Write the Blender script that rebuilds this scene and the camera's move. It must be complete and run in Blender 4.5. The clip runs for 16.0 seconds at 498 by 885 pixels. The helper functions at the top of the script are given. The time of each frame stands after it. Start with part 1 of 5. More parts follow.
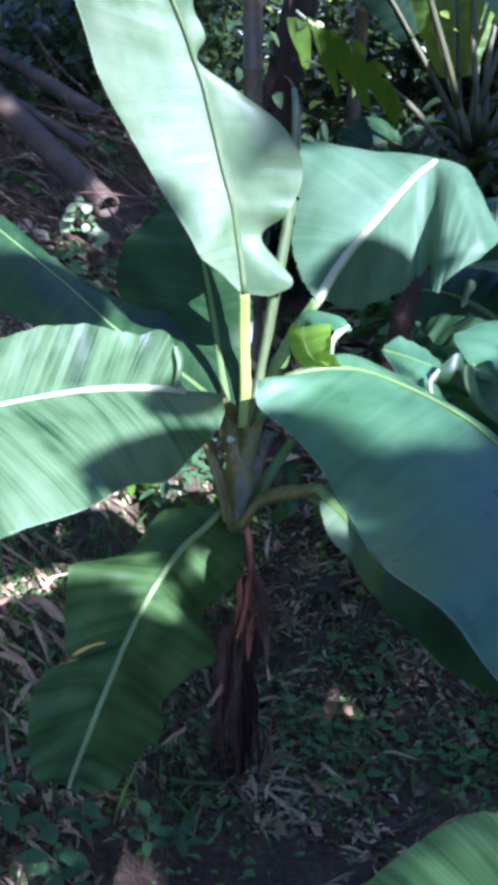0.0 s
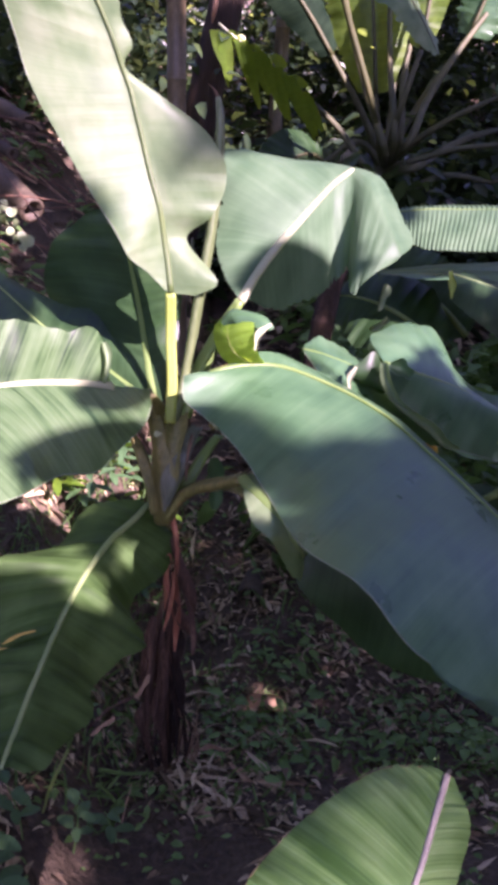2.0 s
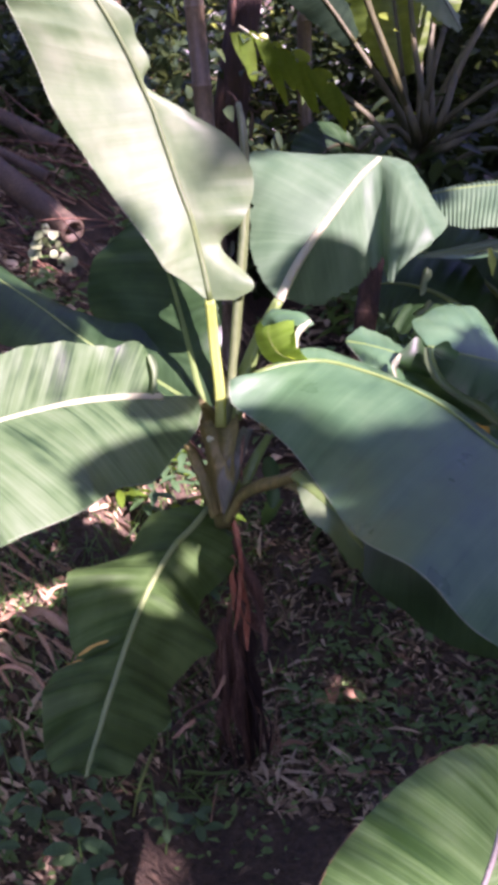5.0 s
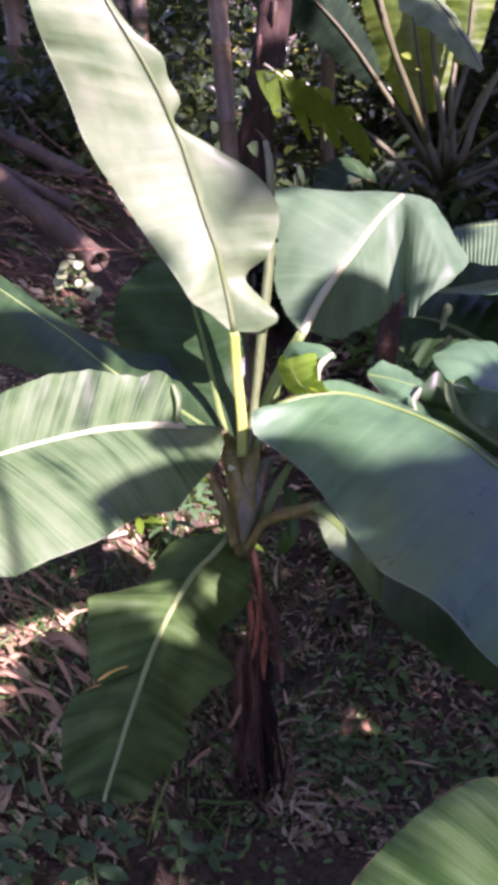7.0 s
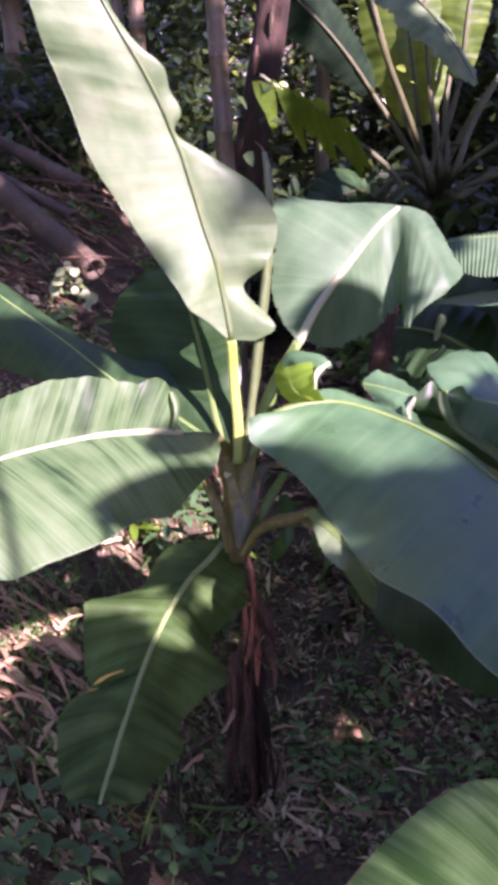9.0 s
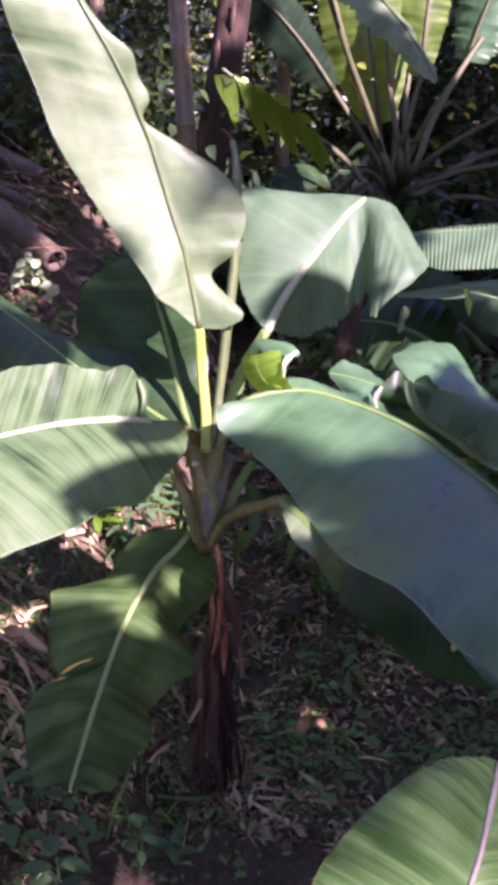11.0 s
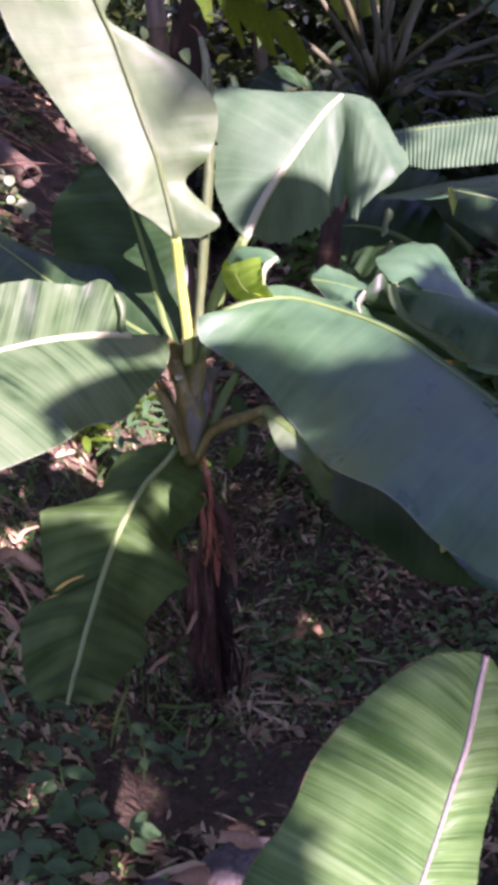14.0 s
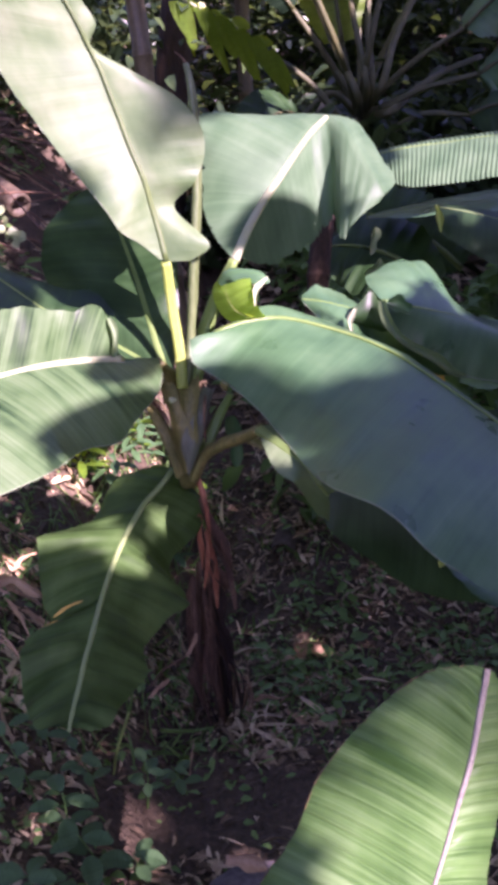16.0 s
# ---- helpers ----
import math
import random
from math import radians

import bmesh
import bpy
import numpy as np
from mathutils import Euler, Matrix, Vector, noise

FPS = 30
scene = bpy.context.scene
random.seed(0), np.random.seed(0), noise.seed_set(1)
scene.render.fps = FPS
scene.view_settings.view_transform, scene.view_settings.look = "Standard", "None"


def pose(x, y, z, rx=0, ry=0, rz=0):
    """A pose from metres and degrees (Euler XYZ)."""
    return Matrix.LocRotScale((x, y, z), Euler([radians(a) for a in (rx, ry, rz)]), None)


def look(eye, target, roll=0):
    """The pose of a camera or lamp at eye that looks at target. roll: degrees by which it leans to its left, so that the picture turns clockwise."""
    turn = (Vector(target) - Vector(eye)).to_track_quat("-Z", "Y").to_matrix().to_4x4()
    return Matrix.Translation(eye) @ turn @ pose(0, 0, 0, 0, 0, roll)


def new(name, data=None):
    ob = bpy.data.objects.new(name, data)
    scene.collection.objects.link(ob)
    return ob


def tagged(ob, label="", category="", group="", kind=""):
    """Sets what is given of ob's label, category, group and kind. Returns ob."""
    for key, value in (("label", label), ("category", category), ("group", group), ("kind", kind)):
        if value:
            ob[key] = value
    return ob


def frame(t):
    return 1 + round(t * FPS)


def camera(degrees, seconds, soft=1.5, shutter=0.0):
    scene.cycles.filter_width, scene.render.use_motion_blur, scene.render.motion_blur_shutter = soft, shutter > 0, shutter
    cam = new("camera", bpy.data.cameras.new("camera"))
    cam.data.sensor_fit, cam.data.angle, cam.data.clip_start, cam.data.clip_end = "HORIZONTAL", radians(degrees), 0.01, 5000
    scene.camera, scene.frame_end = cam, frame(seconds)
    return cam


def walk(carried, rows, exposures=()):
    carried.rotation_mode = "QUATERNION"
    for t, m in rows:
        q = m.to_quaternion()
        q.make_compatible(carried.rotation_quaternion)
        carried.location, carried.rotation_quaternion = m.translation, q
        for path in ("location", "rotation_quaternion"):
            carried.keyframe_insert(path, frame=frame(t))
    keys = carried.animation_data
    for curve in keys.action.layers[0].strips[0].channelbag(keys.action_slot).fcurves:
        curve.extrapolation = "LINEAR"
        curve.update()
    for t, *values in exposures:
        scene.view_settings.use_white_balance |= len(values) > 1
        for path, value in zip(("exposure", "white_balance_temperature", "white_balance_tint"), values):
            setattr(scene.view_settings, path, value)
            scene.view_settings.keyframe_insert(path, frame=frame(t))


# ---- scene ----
cam = camera(30.5, 16.0, soft=5.2)
# seconds, place in metres, turn in degrees
PATH = [
    (0.0, 0.0236, 0.1486, 1.9562, 63.933, -1.684, 6.010),
    (0.5, 0.0187, 0.1126, 1.9466, 64.026, -2.662, 3.957),
    (1.0, 0.0240, 0.0893, 1.9501, 64.182, -3.252, 2.616),
    (1.5, 0.0263, 0.0776, 1.9544, 64.512, -3.552, 1.854),
    (2.0, 0.0251, 0.0714, 1.9555, 64.798, -3.596, 1.602),
    (2.5, 0.0233, 0.0656, 1.9476, 64.422, -2.887, 1.379),
    (3.0, 0.0241, 0.0643, 1.9417, 63.344, -1.574, 1.174),
    (3.5, 0.0436, 0.0628, 1.9456, 62.157, 0.231, 1.192),
    (4.0, 0.0552, 0.0591, 1.9564, 62.022, 1.634, 1.442),
    (4.5, 0.0542, 0.0539, 1.9638, 63.193, 2.457, 2.112),
    (5.0, 0.0500, 0.0513, 1.9691, 64.624, 2.854, 2.934),
    (7.5, 0.0392, 0.0212, 1.9810, 66.600, 2.237, 4.381),
    (8.0, 0.0380, 0.0161, 1.9822, 66.635, 2.033, 4.318),
    (8.5, 0.0347, 0.0112, 1.9844, 66.819, 1.802, 4.178),
    (9.0, 0.0300, 0.0070, 1.9867, 67.070, 1.602, 3.940),
    (11.5, 0.0038, -0.0041, 1.9627, 66.839, 0.300, 0.850),
    (12.0, 0.0019, -0.0030, 1.9580, 65.972, 0.122, 0.346),
    (12.5, 0.0000, 0.0000, 1.9500, 65.000, -0.000, 0.000),
    (13.0, 0.0010, 0.0002, 1.9470, 63.913, 0.248, -0.165),
    (13.5, 0.0080, 0.0022, 1.9476, 62.691, 1.070, -0.138),
    (14.0, 0.0273, 0.0081, 1.9481, 61.700, 2.540, 0.140),
    (14.5, 0.0275, 0.0077, 1.9451, 61.513, 3.311, 0.209),
    (15.0, 0.0245, 0.0080, 1.9436, 62.092, 3.748, 0.283),
    (15.5, 0.0182, 0.0059, 1.9432, 62.761, 3.744, -0.119),
    (16.0, 0.0286, 0.0047, 1.9463, 63.012, 3.841, -0.845),
]
walk(cam, [(t, pose(*row)) for t, *row in PATH], [(0, 2.17, 4800, 38), (0.5, 2.17, 4800, 37), (1.0, 2.17, 5550, 58), (1.5, 2.17, 6000, 74), (16, 2.17, 6000, 76)])

# ---- light ----
SUN_TO = Vector((0.5417, -0.5417, 0.643)).normalized()
world = bpy.data.worlds.new("sky")
scene.world = world
world.use_nodes = True
wn = world.node_tree.nodes
sky = wn.new("ShaderNodeTexSky")
sky.sky_type = "NISHITA"
sky.sun_disc = False
sky.dust_density = 0.9
sky.ozone_density = 1.2
sky.sun_elevation = math.asin(SUN_TO.z)
sky.sun_rotation = math.atan2(SUN_TO.x, SUN_TO.y)
world.node_tree.links.new(sky.outputs[0], wn["Background"].inputs[0])
wn["Background"].inputs[1].default_value = 0.092
lamp = bpy.data.lights.new("sun", "SUN")
lamp.energy, lamp.angle, lamp.color = 5.7, radians(0.6), (1.0, 0.92, 0.80)
sun = new("sun", lamp)
sun.matrix_world = look(SUN_TO * 30, (0, 0, 0))

# ---- materials ----
rng = np.random.default_rng(4)


def material(name, rough=0.6, metal=0.0):
    m = bpy.data.materials.new(name)
    m.use_nodes = True
    b = m.node_tree.nodes["Principled BSDF"]
    b.inputs["Roughness"].default_value = rough
    b.inputs["Metallic"].default_value = metal
    return m, m.node_tree.nodes, m.node_tree.links, b


def ramp(nodes, stops):
    r = nodes.new("ShaderNodeValToRGB")
    e = r.color_ramp.elements
    while len(e) < len(stops):
        e.new(0.5)
    for k, (p, c) in zip(e, stops):
        k.position, k.color = p, (*c, 1)
    return r


def grainy(name, stops, scale=20.0, fine=160.0, rough=0.85, bump=0.3, stretch=(1, 1, 1), depth=0.01, through_light=None, island=0.0):
    """A surface with broad blotches, fine grain and relief."""
    m, n, l, b = material(name, rough)
    co = n.new("ShaderNodeTexCoord")
    mp = n.new("ShaderNodeMapping")
    mp.inputs["Scale"].default_value = stretch
    l.new(co.outputs["Object"], mp.inputs[0])
    broad, grain = n.new("ShaderNodeTexNoise"), n.new("ShaderNodeTexNoise")
    for t, s, d in ((broad, scale, 4), (grain, fine, 6)):
        t.inputs["Scale"].default_value, t.inputs["Detail"].default_value = s, d
        l.new(mp.outputs[0], t.inputs["Vector"])
    mix = n.new("ShaderNodeMix")
    mix.inputs[0].default_value = 0.45
    l.new(broad.outputs[0], mix.inputs[2]), l.new(grain.outputs[0], mix.inputs[3])
    fac = mix.outputs[0]
    if island:
        g = n.new("ShaderNodeNewGeometry")
        a = n.new("ShaderNodeMath")
        a.operation = "MULTIPLY_ADD"
        a.inputs[1].default_value, a.inputs[2].default_value = island, -island / 2
        l.new(g.outputs["Random Per Island"], a.inputs[0])
        s = n.new("ShaderNodeMath")
        l.new(a.outputs[0], s.inputs[0]), l.new(fac, s.inputs[1])
        fac = s.outputs[0]
    r = ramp(n, stops)
    l.new(fac, r.inputs[0]), l.new(r.outputs[0], b.inputs["Base Color"])
    bu = n.new("ShaderNodeBump")
    bu.inputs["Strength"].default_value, bu.inputs["Distance"].default_value = bump, depth
    l.new(grain.outputs[0], bu.inputs["Height"]), l.new(bu.outputs[0], b.inputs["Normal"])
    if through_light:
        tr = n.new("ShaderNodeBsdfTranslucent")
        tr.inputs[0].default_value = (*through_light, 1)
        mx = n.new("ShaderNodeMixShader")
        mx.inputs[0].default_value = 0.35
        out = n["Material Output"]
        l.new(b.outputs[0], mx.inputs[1]), l.new(tr.outputs[0], mx.inputs[2]), l.new(mx.outputs[0], out.inputs[0])
    return m


def leaf_material(name, dark, mid, pale, glow, rough=0.34, veins=150.0, rib=0.5, share=0.3, stripe=0.4, gloss=0.7, spread=0.11):
    """A waxy banana blade: side veins run out from the midrib (u across, v along in metres)."""
    m, n, l, b = material(name, rough)
    uv = n.new("ShaderNodeUVMap")
    uv.uv_map = "blade"
    sp = n.new("ShaderNodeSeparateXYZ")
    l.new(uv.outputs[0], sp.inputs[0])

    def streak(su, sv, detail):
        c = n.new("ShaderNodeCombineXYZ")
        for k, s in ((0, su), (1, sv)):
            q = n.new("ShaderNodeMath")
            q.operation = "MULTIPLY"
            q.inputs[1].default_value = s
            l.new(sp.outputs[k], q.inputs[0]), l.new(q.outputs[0], c.inputs[k])
        t = n.new("ShaderNodeTexNoise")
        t.inputs["Scale"].default_value, t.inputs["Detail"].default_value = 1.0, detail
        l.new(c.outputs[0], t.inputs["Vector"])
        return t.outputs[0]

    fine, band, blotch = streak(5, veins * 3, 2), streak(3, veins * 0.4, 2), streak(11, 8, 5)
    mix = n.new("ShaderNodeMix")
    mix.inputs[0].default_value = 0.45
    l.new(band, mix.inputs[2]), l.new(fine, mix.inputs[3])
    mix2 = n.new("ShaderNodeMix")
    mix2.inputs[0].default_value = 1 - stripe
    l.new(mix.outputs[0], mix2.inputs[2]), l.new(blotch, mix2.inputs[3])
    r = ramp(n, [(0.5 - spread, dark), (0.5, mid), (0.5 + spread, pale)])
    l.new(mix2.outputs[0], r.inputs[0]), l.new(r.outputs[0], b.inputs["Base Color"])
    rr = n.new("ShaderNodeMapRange")
    rr.inputs[1].default_value, rr.inputs[2].default_value = 0.3, 0.7
    rr.inputs[3].default_value, rr.inputs[4].default_value = rough - 0.07, rough + 0.14
    l.new(blotch, rr.inputs[0]), l.new(rr.outputs[0], b.inputs["Roughness"])
    b.inputs["Specular IOR Level"].default_value = gloss
    hs = n.new("ShaderNodeMix")
    hs.inputs[0].default_value = rib
    l.new(fine, hs.inputs[2]), l.new(band, hs.inputs[3])
    bu = n.new("ShaderNodeBump")
    bu.inputs["Strength"].default_value, bu.inputs["Distance"].default_value = 0.22, 0.003
    l.new(hs.outputs[0], bu.inputs["Height"]), l.new(bu.outputs[0], b.inputs["Normal"])
    tr = n.new("ShaderNodeBsdfTranslucent")
    g = ramp(n, [(0.35, tuple(0.6 * c for c in glow)), (0.65, glow)])
    l.new(mix2.outputs[0], g.inputs[0]), l.new(g.outputs[0], tr.inputs[0]), l.new(bu.outputs[0], tr.inputs["Normal"])
    mx = n.new("ShaderNodeMixShader")
    mx.inputs[0].default_value = share
    l.new(b.outputs[0], mx.inputs[1]), l.new(tr.outputs[0], mx.inputs[2]), l.new(mx.outputs[0], n["Material Output"].inputs[0])
    return m


BLADE = leaf_material("banana_blade", (0.022, 0.068, 0.026), (0.050, 0.126, 0.051), (0.084, 0.176, 0.078), (0.10, 0.26, 0.04), 0.31, gloss=0.54, stripe=0.34, spread=0.19, share=0.2)
FOLDED = leaf_material("creased_blade", (0.030, 0.076, 0.032), (0.060, 0.122, 0.058), (0.095, 0.165, 0.088), (0.10, 0.25, 0.04), 0.55, gloss=0.28, stripe=0.4, spread=0.19, share=0.2)
STRIPED = leaf_material("pleated_blade", (0.008, 0.032, 0.010), (0.062, 0.126, 0.045), (0.10, 0.168, 0.076), (0.17, 0.33, 0.05), 0.36, 62, stripe=0.68, gloss=0.5)
TENDER = leaf_material("tender_blade", (0.062, 0.122, 0.045), (0.112, 0.18, 0.078), (0.18, 0.24, 0.13), (0.24, 0.41, 0.08), 0.5, 110, stripe=0.14, gloss=0.5, spread=0.15)
# Deep shade on the far leaf is put into its near-black green.
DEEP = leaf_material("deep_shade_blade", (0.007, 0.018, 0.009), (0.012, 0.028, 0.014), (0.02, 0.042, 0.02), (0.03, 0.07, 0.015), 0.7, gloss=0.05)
OLIVE = leaf_material("backlit_blade", (0.03, 0.065, 0.01), (0.075, 0.14, 0.02), (0.13, 0.21, 0.035), (0.42, 0.55, 0.04), 0.4, 60, share=0.5, stripe=0.5, gloss=0.5)
TORN_BLADE = leaf_material("torn_backlit_blade", (0.03, 0.07, 0.004), (0.06, 0.12, 0.008), (0.09, 0.16, 0.015), (0.62, 0.80, 0.03), 0.6, 60, share=0.6, stripe=0.5, gloss=0.1)
YOUNG = leaf_material("young_blade", (0.05, 0.14, 0.008), (0.13, 0.27, 0.03), (0.22, 0.38, 0.06), (0.62, 0.86, 0.05), 0.5, 190, 0.75, 0.6, stripe=0.5, gloss=0.2)
NEAR = leaf_material("sucker_blade", (0.03, 0.09, 0.02), (0.09, 0.20, 0.055), (0.165, 0.295, 0.11), (0.33, 0.54, 0.12), 0.38, 120, 0.75, 0.42, stripe=0.6, gloss=0.3)
# Blade green darkened so the colour carries the shade on these leaves.
SHADED = leaf_material("shaded_blade", (0.010, 0.032, 0.009), (0.019, 0.054, 0.016), (0.034, 0.082, 0.026), (0.08, 0.18, 0.015), 0.38, gloss=0.36)
DROOPING = leaf_material("drooping_blade", (0.022, 0.053, 0.012), (0.046, 0.098, 0.025), (0.081, 0.151, 0.045), (0.12, 0.25, 0.02), 0.5, gloss=0.15)
MID_RIB = grainy("green_midrib", [(0.3, (0.19, 0.30, 0.10)), (0.7, (0.30, 0.40, 0.165))], 14, 200, 0.38, 0.1, (1, 1, 1), 0.003, (0.4, 0.5, 0.1))
PETIOLE = grainy("old_petiole", [(0.3, (0.024, 0.030, 0.006)), (0.5, (0.048, 0.055, 0.013)), (0.7, (0.088, 0.08, 0.024))], 30, 200, 0.6, 0.3, (1, 1, 0.2), 0.004)
RIB = grainy("midrib", [(0.3, (0.10, 0.19, 0.045)), (0.7, (0.20, 0.30, 0.09))], 14, 200, 0.4, 0.1, (1, 1, 1), 0.003, (0.4, 0.5, 0.08))
PALE_RIB = grainy("pale_midrib", [(0.3, (0.34, 0.40, 0.22)), (0.7, (0.50, 0.53, 0.36))], 14, 200, 0.35, 0.1, (1, 1, 1), 0.003, (0.5, 0.6, 0.15))
DARK_RIB = grainy("dark_midrib", [(0.3, (0.035, 0.065, 0.018)), (0.7, (0.085, 0.13, 0.038))], 14, 200, 0.4, 0.1, (1, 1, 1), 0.003)
EDGE = grainy("leaf_margin", [(0.3, (0.11, 0.165, 0.085)), (0.7, (0.19, 0.24, 0.145))], 20, 200, 0.4, 0.1)
RED_EDGE = grainy("reddish_margin", [(0.3, (0.07, 0.05, 0.02)), (0.7, (0.14, 0.11, 0.045))], 20, 200, 0.5, 0.1)
PURPLE_RIB = grainy("purplish_midrib", [(0.3, (0.11, 0.10, 0.085)), (0.7, (0.26, 0.25, 0.20))], 14, 200, 0.4, 0.1, (1, 1, 1), 0.003)
YELLOW = grainy("yellowed_blade", [(0.3, (0.28, 0.20, 0.02)), (0.7, (0.55, 0.36, 0.05))], 30, 200, 0.6, 0.1)
SPEAR = grainy("rolled_leaf", [(0.3, (0.045, 0.075, 0.022)), (0.7, (0.13, 0.17, 0.07))], 14, 150, 0.4, 0.1, (1, 1, 0.2), 0.003)
LIME = grainy("lime_petiole", [(0.3, (0.2, 0.31, 0.045)), (0.7, (0.36, 0.44, 0.11))], 14, 150, 0.45, 0.1, (1, 1, 1), 0.003, (0.6, 0.65, 0.05))
STEM = grainy("green_stem", [(0.3, (0.055, 0.058, 0.011)), (0.5, (0.13, 0.122, 0.028)), (0.7, (0.23, 0.175, 0.055))], 60, 200, 0.55, 0.4, (1, 1, 0.12), 0.005)
SHEATH = grainy("dry_sheath", [(0.3, (0.03, 0.017, 0.010)), (0.5, (0.105, 0.056, 0.03)), (0.7, (0.28, 0.165, 0.09))], 22, 150, 0.8, 0.6, (1, 1, 0.25), 0.006)
GREY_SHEATH = grainy("grey_sheath", [(0.3, (0.05, 0.058, 0.03)), (0.5, (0.10, 0.112, 0.066)), (0.7, (0.165, 0.165, 0.11))], 50, 200, 0.5, 0.3, (1, 1, 0.15), 0.004)
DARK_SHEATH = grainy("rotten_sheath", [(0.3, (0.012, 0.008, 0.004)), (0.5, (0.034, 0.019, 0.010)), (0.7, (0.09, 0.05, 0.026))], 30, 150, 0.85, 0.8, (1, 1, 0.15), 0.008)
# Reddish sheath, brightened in colour to stand for the light it catches.
LIT_RED_SHEATH = grainy("lit_reddish_sheath", [(0.3, (0.14, 0.045, 0.018)), (0.5, (0.36, 0.13, 0.058)), (0.7, (0.58, 0.29, 0.15))], 22, 150, 0.7, 0.5, (1, 1, 0.25), 0.005)
SOIL = grainy("soil", [(0.3, (0.026, 0.019, 0.010)), (0.5, (0.082, 0.06, 0.033)), (0.7, (0.175, 0.13, 0.078))], 7, 60, 0.95, 1.0, (1, 1, 1), 0.03)
STRAW = grainy("straw", [(0.3, (0.22, 0.135, 0.068)), (0.7, (0.45, 0.30, 0.165))], 12, 150, 0.7, 0.3, (1, 1, 1), 0.002, island=0.3)
LITTER = grainy("dead_leaves", [(0.25, (0.066, 0.045, 0.021)), (0.5, (0.24, 0.175, 0.088)), (0.8, (0.54, 0.44, 0.26))], 9, 150, 0.8, 0.3, (1, 1, 1), 0.002, island=0.75)
HERB = grainy("herb_leaf", [(0.3, (0.055, 0.14, 0.03)), (0.5, (0.10, 0.22, 0.054)), (0.7, (0.165, 0.315, 0.085))], 20, 160, 0.5, 0.2, (1, 1, 1), 0.002, (0.15, 0.3, 0.04), island=0.35)
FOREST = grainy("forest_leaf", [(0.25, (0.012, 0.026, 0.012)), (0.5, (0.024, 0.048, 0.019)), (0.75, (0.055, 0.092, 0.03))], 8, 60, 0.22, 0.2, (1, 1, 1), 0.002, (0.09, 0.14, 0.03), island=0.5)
BAMBOO = grainy("bamboo_culm", [(0.3, (0.055, 0.042, 0.020)), (0.5, (0.11, 0.086, 0.043)), (0.7, (0.20, 0.155, 0.082))], 6, 90, 0.5, 0.2, (1, 1, 0.4), 0.004)
BARK = grainy("red_bark", [(0.3, (0.009, 0.005, 0.003)), (0.5, (0.027, 0.014, 0.007)), (0.7, (0.08, 0.043, 0.022))], 9, 60, 0.85, 0.8, (1, 1, 0.2), 0.02)
LOGM = grainy("old_bamboo", [(0.3, (0.024, 0.017, 0.008)), (0.5, (0.060, 0.044, 0.023)), (0.7, (0.13, 0.098, 0.055))], 9, 80, 0.7, 0.5, (1, 1, 1), 0.006)
STONE = grainy("stone", [(0.3, (0.05, 0.045, 0.04)), (0.5, (0.12, 0.105, 0.095)), (0.7, (0.20, 0.175, 0.16))], 9, 90, 0.9, 0.6, (1, 1, 1), 0.01)

# ---- building blocks ----


def mesh_of(name, verts, faces, mat, smooth=True):
    me = bpy.data.meshes.new(name)
    me.from_pydata([tuple(v) for v in verts], [], [tuple(f) for f in faces])
    me.materials.append(mat)
    if smooth:
        me.polygons.foreach_set("use_smooth", [True] * len(me.polygons))
    me.update()
    return me


def under(ob, parent, label=""):
    ob.parent = parent
    ob.matrix_parent_inverse = parent.matrix_world.inverted()
    return tagged(ob, label)


def part(name, me, parent, label=""):
    return under(new(name, me), parent, label)


def thing(name, x, y, z, label, category, group="", kind=""):
    ob = new(name)
    ob.empty_display_size = 0.1
    ob.matrix_world = Matrix.Translation((x, y, z))
    bpy.context.view_layer.update()
    return tagged(ob, label, category, group, kind)


def glide(points, n):
    """A smooth curve through rows of numbers, n samples."""
    p = np.asarray(points, float)
    d = np.r_[0, np.cumsum(np.maximum(np.linalg.norm(np.diff(p[:, :3], axis=0), axis=1), 1e-6))]
    m = np.gradient(p, d, axis=0) if len(p) > 2 else np.repeat((p[1:] - p[:1]) / d[-1], 2, axis=0)
    s = np.linspace(0, d[-1], n)
    k = np.clip(np.searchsorted(d, s, side="right") - 1, 0, len(p) - 2)
    h = (d[k + 1] - d[k])[:, None]
    u = ((s - d[k])[:, None]) / h
    return ((2 * u**3 - 3 * u**2 + 1) * p[k] + (u**3 - 2 * u**2 + u) * h * m[k] + (-2 * u**3 + 3 * u**2) * p[k + 1] + (u**3 - u**2) * h * m[k + 1]), s


